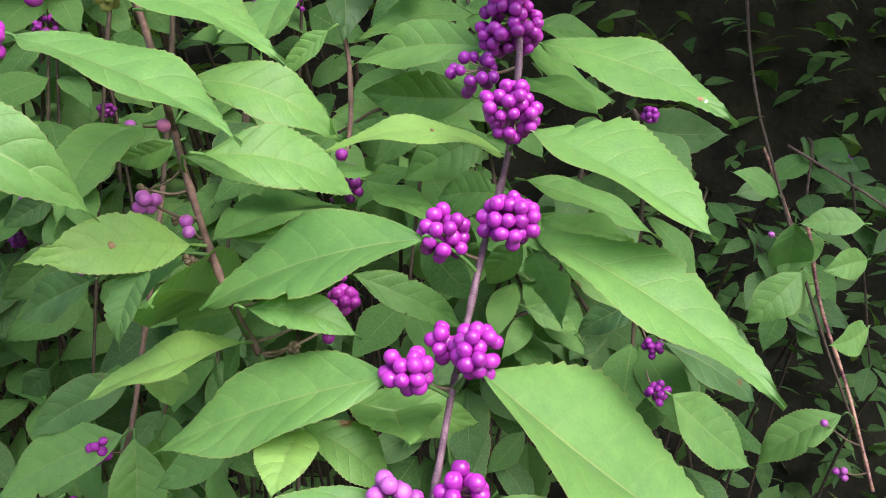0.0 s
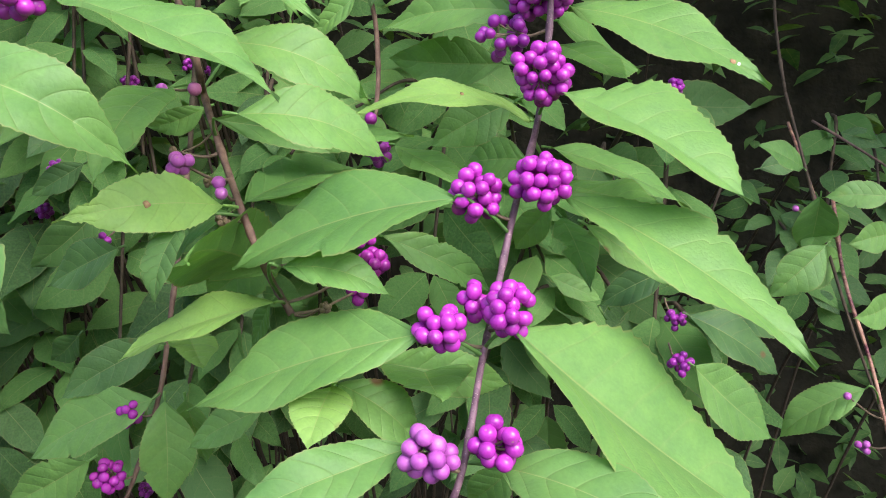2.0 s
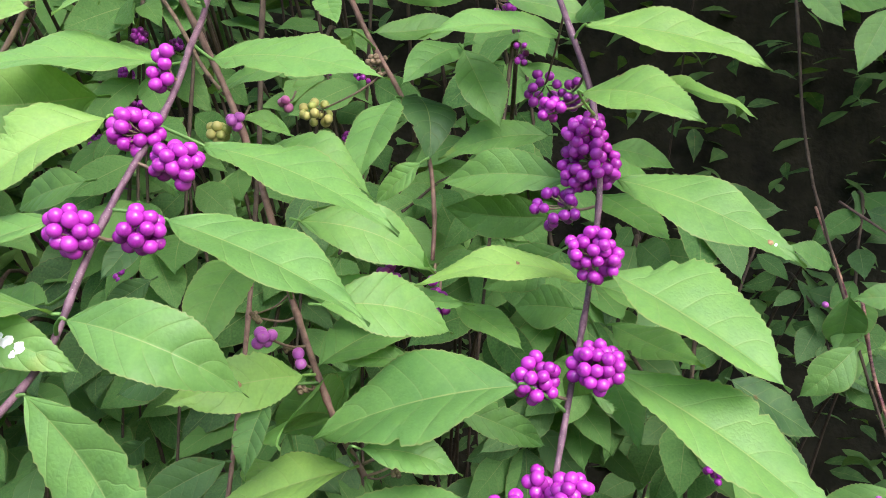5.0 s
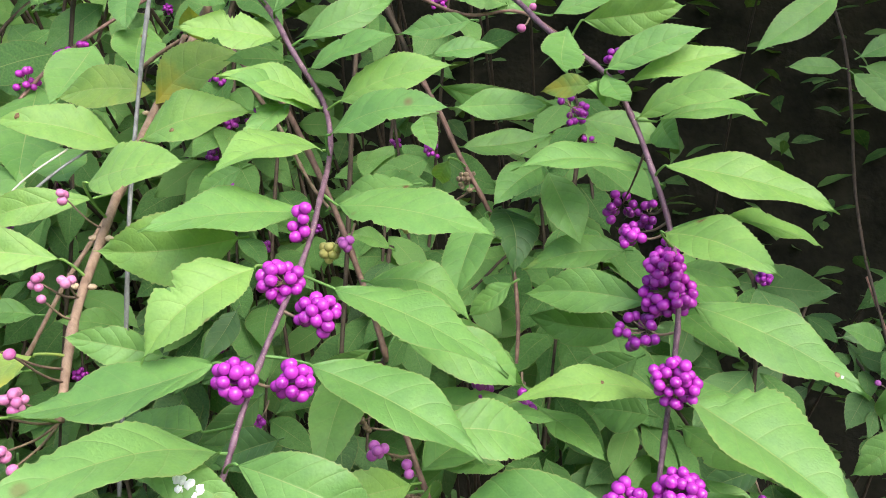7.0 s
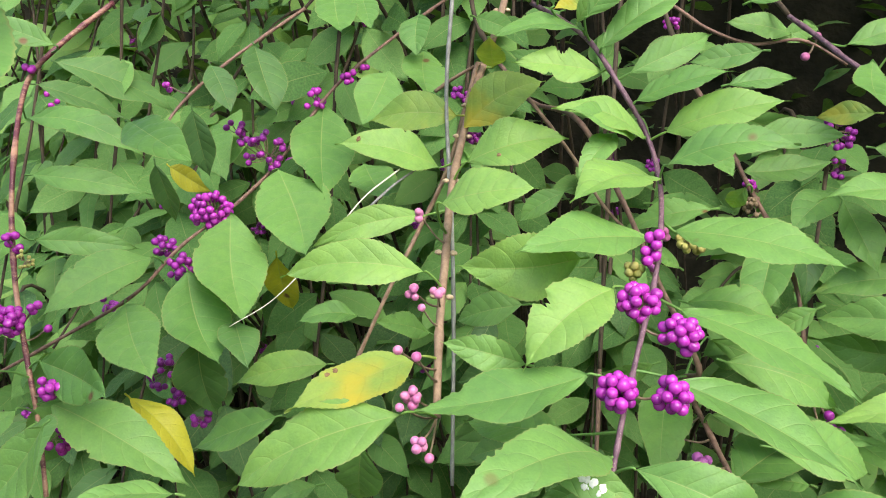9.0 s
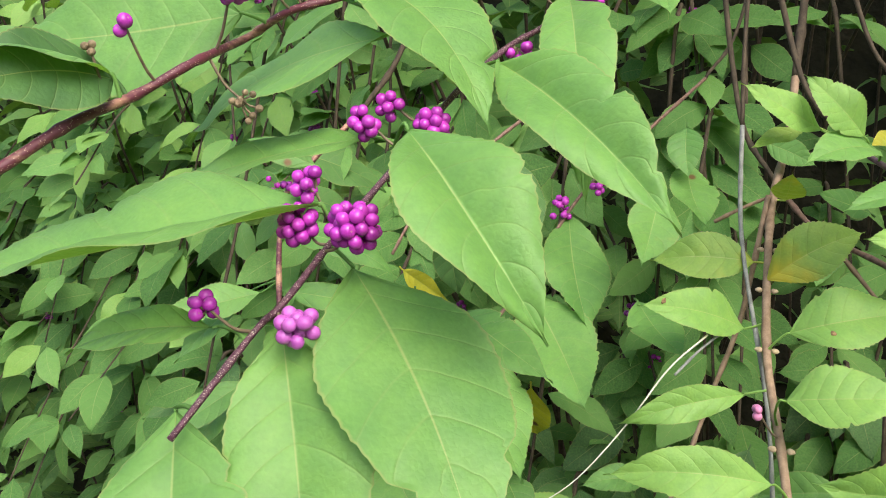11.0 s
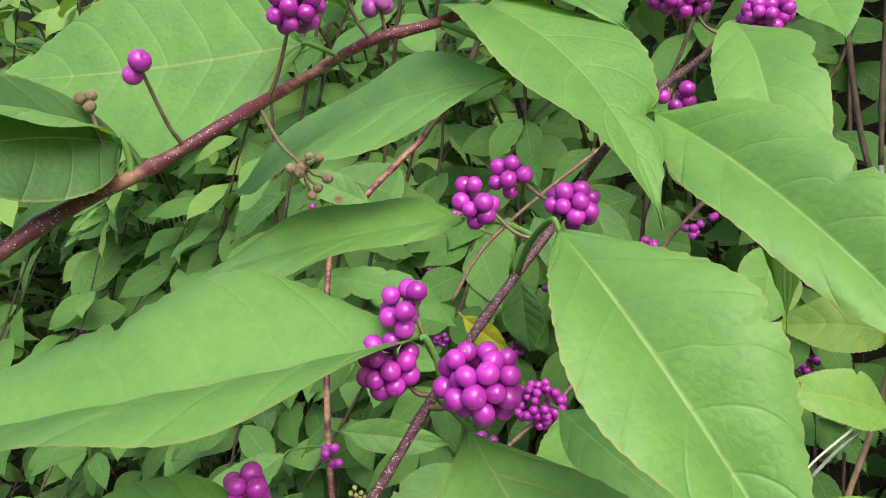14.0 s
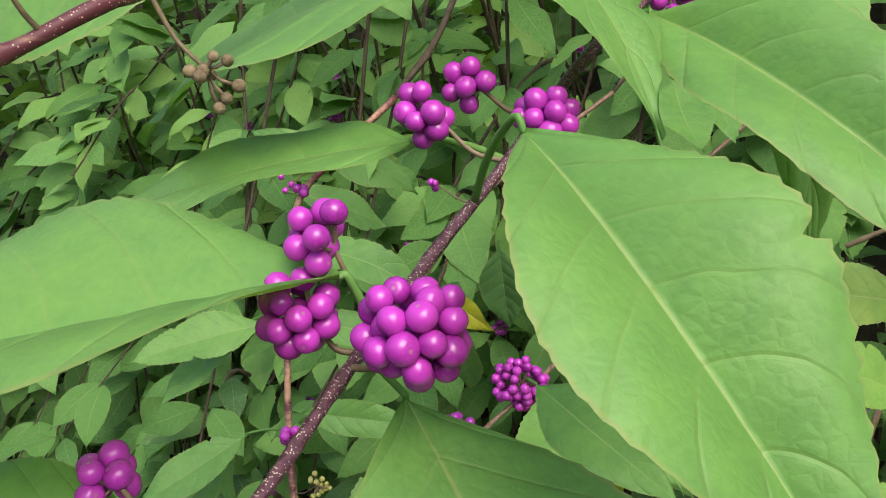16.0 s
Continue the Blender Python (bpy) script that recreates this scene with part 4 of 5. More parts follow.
leaf(slant, (-0.2504, 0.3708, 1.2877), (-0.2538, 0.3278, 1.2610), 0.263, 17, -0.015)
leaf(slant, (-0.2411, 0.4033, 1.3187), (-0.2371, 0.3812, 1.2945), 0.292, -3, 0.065)
leaf(slant, (-0.2988, 0.4165, 1.3340), (-0.2798, 0.3754, 1.3082), 0.248, 20, -0.050)
leaf(slant, (-0.2816, 0.4192, 1.3307), (-0.2674, 0.3921, 1.3100), 0.226, 16, 0.001)
leaf(slant, (-0.3600, 0.3688, 1.2898), (-0.3366, 0.3455, 1.2634), 0.208, 26, 0.032, LEAF_SHADED_DEEP)
leaf(slant, (-0.3353, 0.3775, 1.3010), (-0.3076, 0.3423, 1.2644), 0.228, 43, 0.017, LEAF_SHADED_DEEP)
leaf(slant, (-0.3583, 0.3409, 1.2662), (-0.3533, 0.3457, 1.2260), 0.252, -5, 0.017, LEAF_SHADED_DEEP)
leaf(slant, (-0.3653, 0.3103, 1.2399), (-0.3645, 0.3238, 1.2042), 0.220, -8, 0.012, LEAF_SHADED_DEEP)
leaf(slant, (-0.2396, 0.4080, 1.2975), (-0.2254, 0.3623, 1.2747), 0.255, 27, -0.030)
leaf(slant, (-0.2551, 0.3346, 1.2404), (-0.2294, 0.2943, 1.2315), 0.250, 19, -0.034)
leaf(slant, (-0.3093, 0.2795, 1.1657), (-0.2862, 0.2464, 1.1561), 0.249, 39, 0.056, LEAF_SHADED_DEEP)
leaf(slant, (-0.3273, 0.2731, 1.1573), (-0.3258, 0.2833, 1.1087), 0.293, 6, 0.064, LEAF_SHADED_DEEP)
cluster(slant, (-0.3266, 0.3615, 1.2400), 0.0140, 26, 'dark')
cluster(slant, (-0.3485, 0.3705, 1.2509), 0.0082, 8, 'dark')
cluster(slant, (-0.3421, 0.3235, 1.2130), 0.0120, 22, 'ripe')
cluster(slant, (-0.3638, 0.3081, 1.1949), 0.0081, 12, 'dark')
cluster(slant, (-0.3502, 0.2983, 1.1877), 0.0091, 15, 'dark')
cluster(slant, (-0.3083, 0.4003, 1.2679), 0.0092, 11, 'ripe')
cluster(slant, (-0.2875, 0.4040, 1.2831), 0.0063, 5, 'ripe')
cluster(slant, (-0.2788, 0.4123, 1.2869), 0.0042, 2, 'ripe')
cluster(slant, (-0.3706, 0.3057, 1.1191), 0.0111, 16, 'dark')
cluster(slant, (-0.3633, 0.3031, 1.1050), 0.0078, 8, 'dark')
cluster(slant, (-0.3417, 0.2952, 1.0982), 0.0077, 8, 'dark')
cluster(slant, (-0.3986, 0.3010, 1.1603), 0.0064, 6, 'dark')

# branch: far_slant
far_slant = branch(LABEL['far_slant'], 0.0011, 0.0009, [
    (-0.3310, 0.4488, 1.3232),
    (-0.3672, 0.4102, 1.2914),
    (-0.3920, 0.3863, 1.2644),
    (-0.4020, 0.3663, 1.2403)])
cluster(far_slant, (-0.4172, 0.4154, 1.2735), 0.0053, 3, 'ripe')
cluster(far_slant, (-0.5209, 0.4314, 1.2604), 0.0073, 4, 'ripe')

# branch: near
near = branch(LABEL['near'], 0.0009, 0.0007, [
    (-0.2637, 0.2223, 1.3934),
    (-0.2759, 0.1954, 1.3772),
    (-0.2832, 0.1736, 1.3706),
    (-0.2902, 0.1508, 1.3606),
    (-0.2947, 0.1324, 1.3502),
    (-0.3011, 0.1170, 1.3387),
    (-0.3041, 0.1009, 1.3306),
    (-0.3063, 0.0853, 1.3232),
    (-0.3108, 0.0821, 1.3183),
    (-0.3170, 0.0612, 1.3041)])
leaf(near, (-0.2885, 0.1118, 1.3560), (-0.2518, 0.0884, 1.3211), 0.242, 26, 0.099, None, ((0.46, -1, 0.13, 0.025),), cols=12, fold=0.65)
leaf(near, (-0.3058, 0.1028, 1.3403), (-0.3717, 0.0670, 1.3274), 0.330, -46, 0.004, cols=12, fold=0.40)
leaf(near, (-0.2989, 0.1040, 1.3264), (-0.2566, 0.0660, 1.2844), 0.273, 35, 0.052, None, ((0.76, 1, 0.40, 0.06), (0.72, -1, 0.20, 0.035)), cols=12, fold=0.03)
leaf(near, (-0.3123, 0.1374, 1.3492), (-0.3734, 0.1249, 1.3302), 0.245, -43, 0.027, cols=12, fold=0.11)
leaf(near, (-0.3269, 0.1662, 1.3889), (-0.2755, 0.1328, 1.3538), 0.238, 39, 0.111, None, ((0.74, -1, 0.40, 0.03),), cols=12, fold=0.16)
leaf(near, (-0.2823, 0.1604, 1.3675), (-0.2309, 0.1224, 1.3357), 0.172, 8, 0.053, None, ((0.50, -1, 0.20, 0.03), (0.80, -1, 0.25, 0.03)), cols=12, fold=0.61)
leaf(near, (-0.2713, 0.2002, 1.3835), (-0.2550, 0.1470, 1.3318), 0.133, 4, 0.191, None, ((0.36, -1, 0.2, 0.05),), cols=12, fold=0.31)
leaf(near, (-0.3205, 0.1914, 1.3947), (-0.2883, 0.1614, 1.3836), 0.360, 29, 0.030, cols=12, fold=0.34)
leaf(near, (-0.2937, 0.2207, 1.4072), (-0.2594, 0.2362, 1.3860), 0.196, 6, 0.041, cols=12)
leaf(near, (-0.2581, 0.2763, 1.3975), (-0.2443, 0.2413, 1.3786), 0.238, 7, 0.015, cols=12)
leaf(near, (-0.3076, 0.2063, 1.2763), (-0.2683, 0.1846, 1.2647), 0.207, 20, 0.064, cols=12)
leaf(near, (-0.3078, 0.0878, 1.3172), (-0.2850, 0.0533, 1.2714), 0.234, 14, 0.053, cols=12, fold=0.28)
leaf(near, (-0.3226, 0.0705, 1.3044), (-0.2994, 0.0287, 1.2556), 0.230, 13, 0.075, cols=12)
leaf(near, (-0.3260, 0.0891, 1.3143), (-0.3560, 0.0766, 1.3094), 0.206, -31, 0.106, cols=12)
cluster(near, (-0.2947, 0.0969, 1.3382), 0.0065, 25, 'ripe', size=0.74)
cluster(near, (-0.3078, 0.1030, 1.3450), 0.0050, 9, 'ripe', size=0.74)
cluster(near, (-0.3101, 0.1005, 1.3364), 0.0052, 14, 'ripe', size=0.74)
cluster(near, (-0.3076, 0.1309, 1.3546), 0.0056, 11, 'ripe', size=0.74)
cluster(near, (-0.3036, 0.1380, 1.3577), 0.0043, 7, 'ripe', size=0.74)
cluster(near, (-0.2919, 0.1368, 1.3540), 0.0053, 14, 'ripe', size=0.74)
cluster(near, (-0.2834, 0.2021, 1.3892), 0.0082, 14, 'ripe', size=0.74, flat=0.62)
cluster(near, (-0.2646, 0.2025, 1.3855), 0.0072, 18, 'ripe', size=0.74, flat=0.66)
cluster(near, (-0.2796, 0.1747, 1.3697), 0.0046, 6, 'ripe', size=0.74)
cluster(near, (-0.3004, 0.0818, 1.3211), 0.0051, 12, 'light', size=0.74)
cluster(near, (-0.3261, 0.0866, 1.3202), 0.0041, 8, 'ripe', size=0.74)

# branch: near_red
near_red = branch(LABEL['near_red'], 0.0010, 0.0012, [
    (-0.3102, 0.1876, 1.3941),
    (-0.3207, 0.1524, 1.3845),
    (-0.3320, 0.1411, 1.3805),
    (-0.3462, 0.1426, 1.3738),
    (-0.3445, 0.1156, 1.3688),
    (-0.3514, 0.1030, 1.3623),
    (-0.3538, 0.0849, 1.3580),
    (-0.3594, 0.0703, 1.3506),
    (-0.3666, 0.0605, 1.3466)])
leaf(near_red, (-0.3441, 0.1368, 1.3798), (-0.4071, 0.1187, 1.3722), 0.290, 5, -0.004, cols=12, fold=0.02)
leaf(near_red, (-0.3042, 0.1445, 1.3746), (-0.3807, 0.1567, 1.3414), 0.224, -31, 0.072, cols=12, fold=0.06)
leaf(near_red, (-0.3531, 0.0978, 1.3673), (-0.3688, 0.0599, 1.3724), 0.229, -17, 0.103, cols=12, fold=0.23)
leaf(near_red, (-0.3540, 0.0997, 1.3659), (-0.3621, 0.0641, 1.3664), 0.284, 34, 0.095, LEAF_SHADED_DEEP, cols=12, fold=0.19)
leaf(near_red, (-0.3290, 0.1708, 1.3990), (-0.3612, 0.1567, 1.3951), 0.196, -15, 0.027, cols=12)
leaf(near_red, (-0.3103, 0.1535, 1.3925), (-0.3285, 0.1554, 1.4046), 0.150, 39, 0.102, cols=12)
cluster(near_red, (-0.3377, 0.1242, 1.3868), 0.0054, 13, 'ripe', size=0.74)
cluster(near_red, (-0.3349, 0.1327, 1.3925), 0.0051, 10, 'ripe', size=0.74)
cluster(near_red, (-0.3309, 0.1416, 1.3875), 0.0032, 5, 'light', size=0.74)
cluster(near_red, (-0.3211, 0.1521, 1.3943), 0.0062, 14, 'ripe', size=0.74)
cluster(near_red, (-0.3176, 0.1622, 1.4006), 0.0062, 16, 'ripe', size=0.74)
cluster(near_red, (-0.3496, 0.0998, 1.3779), 0.0020, 3, 'ripe', size=0.74)
cluster(near_red, (-0.3544, 0.0941, 1.3732), 0.0018, 3, 'brown', size=0.72)
cluster(near_red, (-0.3365, 0.1241, 1.3579), 0.0052, 11, 'brown', size=0.72)
cluster(near_red, (-0.3068, 0.1910, 1.4003), 0.0064, 12, 'ripe', size=0.74)

# branch: right_back
right_back = branch(LABEL['right_back'], 0.0011, 0.0008, [
    (0.2384, 0.5572, 1.1273),
    (0.2373, 0.5285, 1.1039),
    (0.2420, 0.4780, 1.0466),
    (0.2445, 0.4322, 1.0032),
    (0.2448, 0.3906, 0.9726),
    (0.2428, 0.3632, 0.9534)])
leaf(right_back, (0.2083, 0.5112, 1.0828), (0.2417, 0.5213, 1.0866), 0.220, -12, 0.060, LEAF_SHADED_DEEP)
leaf(right_back, (0.2574, 0.4371, 1.0826), (0.2220, 0.4481, 1.0791), 0.249, -0, 0.097)
leaf(right_back, (0.2522, 0.4837, 1.0639), (0.2177, 0.4495, 1.0399), 0.254, -38, 0.056)
leaf(right_back, (0.2548, 0.4734, 1.0329), (0.2048, 0.4513, 1.0208), 0.247, 29, 0.032)
leaf(right_back, (0.2584, 0.4305, 1.0624), (0.2230, 0.4145, 1.0604), 0.237, 26, 0.052)
leaf(right_back, (0.2268, 0.3755, 0.9904), (0.1890, 0.3896, 0.9491), 0.219, -37, 0.101)
leaf(right_back, (0.2411, 0.3904, 1.0360), (0.2086, 0.3682, 1.0352), 0.233, 28, 0.037)
leaf(right_back, (0.1199, 0.3438, 1.0198), (0.1704, 0.3501, 0.9735), 0.244, 14, -0.033)
leaf(right_back, (0.1234, 0.3701, 1.0358), (0.1759, 0.3689, 1.0005), 0.215, 20, 0.057, LEAF_SHADED_DEEP)
leaf(right_back, (0.1066, 0.3586, 1.0649), (0.0751, 0.3696, 1.0406), 0.220, -10, 0.063, LEAF_SHADED_DEEP)
leaf(right_back, (0.0454, 0.3392, 1.0686), (0.0713, 0.3391, 1.0564), 0.198, 3, 0.047)
leaf(right_back, (0.1441, 0.4224, 1.0355), (0.2017, 0.4197, 0.9977), 0.213, 19, 0.028, LEAF_SHADED_DEEP)
leaf(right_back, (0.1980, 0.5491, 1.2701), (0.1611, 0.5549, 1.2702), 0.203, -0, 0.039)
leaf(right_back, (0.2058, 0.5484, 1.2664), (0.2342, 0.5324, 1.2375), 0.219, -10, 0.032)
leaf(right_back, (0.2136, 0.5500, 1.2709), (0.2759, 0.5535, 1.2529), 0.217, 1, -0.010)
leaf(right_back, (0.2104, 0.5518, 1.2777), (0.2533, 0.5553, 1.2926), 0.189, 2, 0.023)
leaf(right_back, (0.2472, 0.5039, 1.2511), (0.2240, 0.4878, 1.2115), 0.218, 4, 0.017)
leaf(right_back, (0.1575, 0.4701, 1.3180), (0.1065, 0.4558, 1.2825), 0.185, -7, 0.037)
leaf(right_back, (0.2235, 0.4530, 1.0785), (0.2296, 0.4692, 1.0347), 0.274, -24, 0.050)
leaf(right_back, (0.2174, 0.4255, 1.0561), (0.1860, 0.4228, 1.0239), 0.279, 11, 0.112)
leaf(right_back, (0.2218, 0.4773, 1.0907), (0.1857, 0.4663, 1.1080), 0.236, -7, 0.063)
leaf(right_back, (0.0245, 0.2602, 1.0196), (0.0055, 0.2735, 0.9922), 0.230, 14, 0.106)
cluster(right_back, (0.1192, 0.3787, 1.0300), 0.0065, 10, 'dark')
cluster(right_back, (0.1162, 0.3532, 1.0143), 0.0081, 12, 'dark')
cluster(right_back, (0.2299, 0.3744, 0.9552), 0.0056, 4, 'light')
cluster(right_back, (0.2142, 0.3699, 0.9890), 0.0024, 1, 'light')
cluster(right_back, (0.2193, 0.4738, 1.0652), 0.0028, 1, 'light')

# branch: low_left
low_left = branch(LABEL['low_left'], 0.0013, 0.0009, [
    (-0.1246, 0.3579, 1.1220),
    (-0.1237, 0.3313, 1.0890),
    (-0.1252, 0.3096, 1.0549),
    (-0.1274, 0.2960, 1.0295),
    (-0.1381, 0.2849, 0.9953),
    (-0.1452, 0.2797, 0.9794)])
leaf(low_left, (-0.1274, 0.3027, 1.0500), (-0.1694, 0.2911, 1.0282), 0.203, 10, 0.047, LEAF_SHADED_DEEP)
leaf(low_left, (-0.1266, 0.2863, 1.0321), (-0.1830, 0.2830, 1.0034), 0.217, -14, 0.054)
leaf(low_left, (-0.1145, 0.2684, 1.0418), (-0.1154, 0.2603, 0.9977), 0.240, 27, 0.075)
leaf(low_left, (-0.1580, 0.3442, 1.0797), (-0.2024, 0.3564, 1.0550), 0.230, 0, -0.008, LEAF_SHADED_DEEP)
leaf(low_left, (-0.1754, 0.3695, 1.0920), (-0.2133, 0.3626, 1.0616), 0.218, 42, 0.061, LEAF_SHADED_DEEP)
leaf(low_left, (-0.1443, 0.2611, 1.0189), (-0.1835, 0.2634, 0.9954), 0.222, 30, 0.003)
leaf(low_left, (-0.1063, 0.2683, 1.0419), (-0.1056, 0.2824, 1.0025), 0.221, -9, -0.021)
leaf(low_left, (-0.1863, 0.3497, 1.0317), (-0.2084, 0.3603, 1.0119), 0.228, 33, -0.001, LEAF_SHADED_DEEP)
leaf(low_left, (-0.1907, 0.3850, 1.1391), (-0.2028, 0.3571, 1.1188), 0.226, 8, -0.020, LEAF_SHADED_DEEP)
leaf(low_left, (-0.1838, 0.3764, 1.1129), (-0.2115, 0.3718, 1.0970), 0.220, 17, 0.030, LEAF_SHADED_DEEP)
cluster(low_left, (-0.1371, 0.2846, 1.0265), 0.0065, 14, 'ripe')
cluster(low_left, (-0.1452, 0.2763, 1.0011), 0.0074, 16, 'ripe')
cluster(low_left, (-0.1785, 0.3739, 1.0734), 0.0045, 5, 'dark')

# branch: upper
upper = branch(LABEL['upper'], 0.0011, 0.0007, [
    (-0.1253, 0.3906, 1.3342),
    (-0.0984, 0.3823, 1.3222),
    (-0.0808, 0.3775, 1.3108),
    (-0.0582, 0.3748, 1.3030),
    (-0.0327, 0.3809, 1.3047),
    (-0.0107, 0.3769, 1.2929)])
leaf(upper, (-0.0386, 0.3806, 1.3080), (-0.0725, 0.3739, 1.3136), 0.218, 1, 0.054)
leaf(upper, (-0.0441, 0.3785, 1.3052), (-0.0225, 0.3937, 1.3108), 0.209, -27, 0.074)
leaf(side, (-0.4021, 0.2179, 1.1791), (-0.4400, 0.1863, 1.1475), 0.152, 22, 0.067, fold=0.19)
leaf(side, (-0.3898, 0.2084, 1.1607), (-0.3986, 0.1775, 1.1344), 0.239, 14, 0.048, fold=0.20)
leaf(side, (-0.3675, 0.2016, 1.1421), (-0.3372, 0.1571, 1.1338), 0.308, 4, 0.094, fold=0.24)
leaf(side, (-0.3779, 0.2026, 1.1471), (-0.3854, 0.1615, 1.1355), 0.209, -0, 0.048, fold=0.20)
leaf(side, (-0.4418, 0.2845, 1.2398), (-0.4813, 0.2465, 1.2317), 0.197, -7, 0.004, fold=0.16)
leaf(side, (-0.4563, 0.2881, 1.2337), (-0.4757, 0.2531, 1.2083), 0.198, -16, -0.007, fold=0.16)
leaf(side, (-0.4396, 0.2609, 1.2000), (-0.4674, 0.2254, 1.1822), 0.197, -7, 0.033, fold=0.19)
leaf(side, (-0.4488, 0.2662, 1.1905), (-0.4616, 0.2324, 1.1639), 0.200, -13, -0.018, fold=0.15)
leaf(main, (0.0254, 0.2767, 1.1376), (0.0021, 0.2915, 1.1324), 0.331, 6, 0.041, fold=0.19)
leaf(main, (-0.0221, 0.2686, 1.1440), (0.0033, 0.2415, 1.1359), 0.216, 33, -0.017, fold=0.15)
leaf(main, (-0.0243, 0.1994, 1.0940), (0.0165, 0.2124, 1.0798), 0.157, -2, 0.137, fold=0.24)
leaf(front, (-0.1386, 0.2876, 1.3157), (-0.1108, 0.2995, 1.3445), 0.212, -10, 0.091, fold=0.22)
leaf(front, (-0.1316, 0.2896, 1.3031), (-0.0933, 0.3062, 1.3266), 0.198, 18, 0.091, fold=0.25)
leaf(front, (-0.1529, 0.2885, 1.3200), (-0.1303, 0.3136, 1.3529), 0.270, 37, 0.145, fold=0.32)
leaf(front, (-0.1633, 0.3073, 1.3259), (-0.1937, 0.2765, 1.3243), 0.226, -17, 0.099, fold=0.25)
leaf(front, (-0.1704, 0.3028, 1.3320), (-0.1953, 0.3013, 1.3558), 0.258, -0, 0.104, LEAF_PALE, fold=0.26)
leaf(front, (-0.1900, 0.3189, 1.3326), (-0.2117, 0.2981, 1.3263), 0.148, -12, -0.018, LEAF_AGED, fold=0.17)
leaf(front, (-0.1854, 0.3076, 1.3331), (-0.2185, 0.2951, 1.3525), 0.196, -7, 0.046, LEAF_PALE, fold=0.21)
leaf(front, (-0.1449, 0.3298, 1.3135), (-0.1325, 0.3327, 1.3350), 0.204, -28, 0.083, fold=0.22)
leaf(front, (-0.1119, 0.3094, 1.3258), (-0.0916, 0.3048, 1.3387), 0.194, 12, -0.032, fold=0.15)
leaf(front, (-0.1535, 0.3589, 1.2882), (-0.1798, 0.3442, 1.2995), 0.242, -12, 0.026, LEAF_SHADED, fold=0.18)
leaf(front, (-0.1572, 0.3884, 1.3197), (-0.1807, 0.3698, 1.3090), 0.240, 1, 0.034, LEAF_SHADED, fold=0.19)
leaf(front, (-0.2022, 0.3752, 1.3166), (-0.1781, 0.3688, 1.3074), 0.259, -11, 0.004, LEAF_SHADED, fold=0.16)
leaf(cane, (-0.1908, 0.3645, 1.2906), (-0.1902, 0.3487, 1.3070), 0.341, -5, 0.027, LEAF_AGED, fold=0.18)
leaf(front, (-0.1395, 0.3296, 1.2822), (-0.1615, 0.3107, 1.2830), 0.241, 3, 0.041, LEAF_SHADED, fold=0.19)
leaf(front, (-0.1444, 0.3739, 1.3233), (-0.1586, 0.3561, 1.3203), 0.203, 5, 0.034, LEAF_AGED, fold=0.19)
leaf(front, (-0.0900, 0.3489, 1.3251), (-0.0639, 0.3483, 1.3316), 0.188, 6, 0.022, fold=0.18)
leaf(front, (-0.0638, 0.3551, 1.3232), (-0.0384, 0.3547, 1.3310), 0.189, -0, 0.019, fold=0.18)
leaf(front, (-0.1042, 0.3356, 1.2257), (-0.0725, 0.3356, 1.2252), 0.211, 2, 0.063, LEAF_SHADED, fold=0.21)
cluster(upper, (-0.0257, 0.3809, 1.3069), 0.0029, 1, 'pink')
cluster(upper, (-0.0313, 0.3767, 1.2967), 0.0029, 1, 'pink')

# bare twigs
def twig(label, bark, r0, r1, points):
    ob = new("bare_twig", stem_mesh(spline(points, 8), r0, r1, 11))
    ob.data.materials.append(BARK[bark])
    return tagged(ob, label, "twig")


twig("bare tan twig leaning behind the straight cane", "tan", 0.0013, 0.0009, [(-0.1987, 0.3623, 1.2926), (-0.2063, 0.3250, 1.2438), (-0.2163, 0.2981, 1.2141), (-0.2243, 0.2739, 1.1921), (-0.2349, 0.2523, 1.1627)])
twig("bare brown twig slanting behind the mauve branch", "tan", 0.0011, 0.0007, [(-0.1717, 0.3632, 1.2756), (-0.1456, 0.3397, 1.2488), (-0.1284, 0.3213, 1.2276), (-0.1151, 0.3053, 1.2174)])
twig("short tan side twig at the top of the cane", "tan", 0.0011, 0.0008, [(-0.2224, 0.3632, 1.2771), (-0.2112, 0.3625, 1.2847), (-0.1972, 0.3626, 1.2926)])
twig("thin grey dead stem crossing behind the leaves", "grey", 0.0006, 0.0005, [(-0.2327, 0.2731, 1.2318), (-0.2232, 0.2831, 1.2409), (-0.2125, 0.2930, 1.2484)])
twig("thin grey-brown twig in the shade behind", "brown", 0.0012, 0.0008, [(0.3046, 0.6500, 1.0929), (0.3245, 0.6029, 1.0774), (0.3414, 0.5561, 1.0624)])
twig("thin reddish twig in the shade behind", "red", 0.0012, 0.0008, [(0.2668, 0.6103, 1.0977), (0.2635, 0.5596, 1.0691), (0.2560, 0.5115, 1.0484)])
twig("thin reddish twig among rounded leaves in the shade", "red", 0.0013, 0.0009, [(0.2435, 0.4766, 1.0702), (0.2415, 0.4430, 1.0290), (0.2421, 0.4004, 0.9931), (0.2398, 0.3572, 0.9547)])

# buds and blemishes
buds(cane, (-0.2101, 0.4234, 1.2939), PALE_BUD)
buds(cane, (-0.1969, 0.2879, 1.2421), PALE_BUD)
buds(cane, (-0.2002, 0.3133, 1.2580), PALE_BUD)
buds(cane, (-0.2003, 0.3413, 1.2681), PALE_BUD)
buds(cane, (-0.1921, 0.2343, 1.2379), PALE_BUD)
buds(cane, (-0.1883, 0.2260, 1.2077), PALE_BUD)
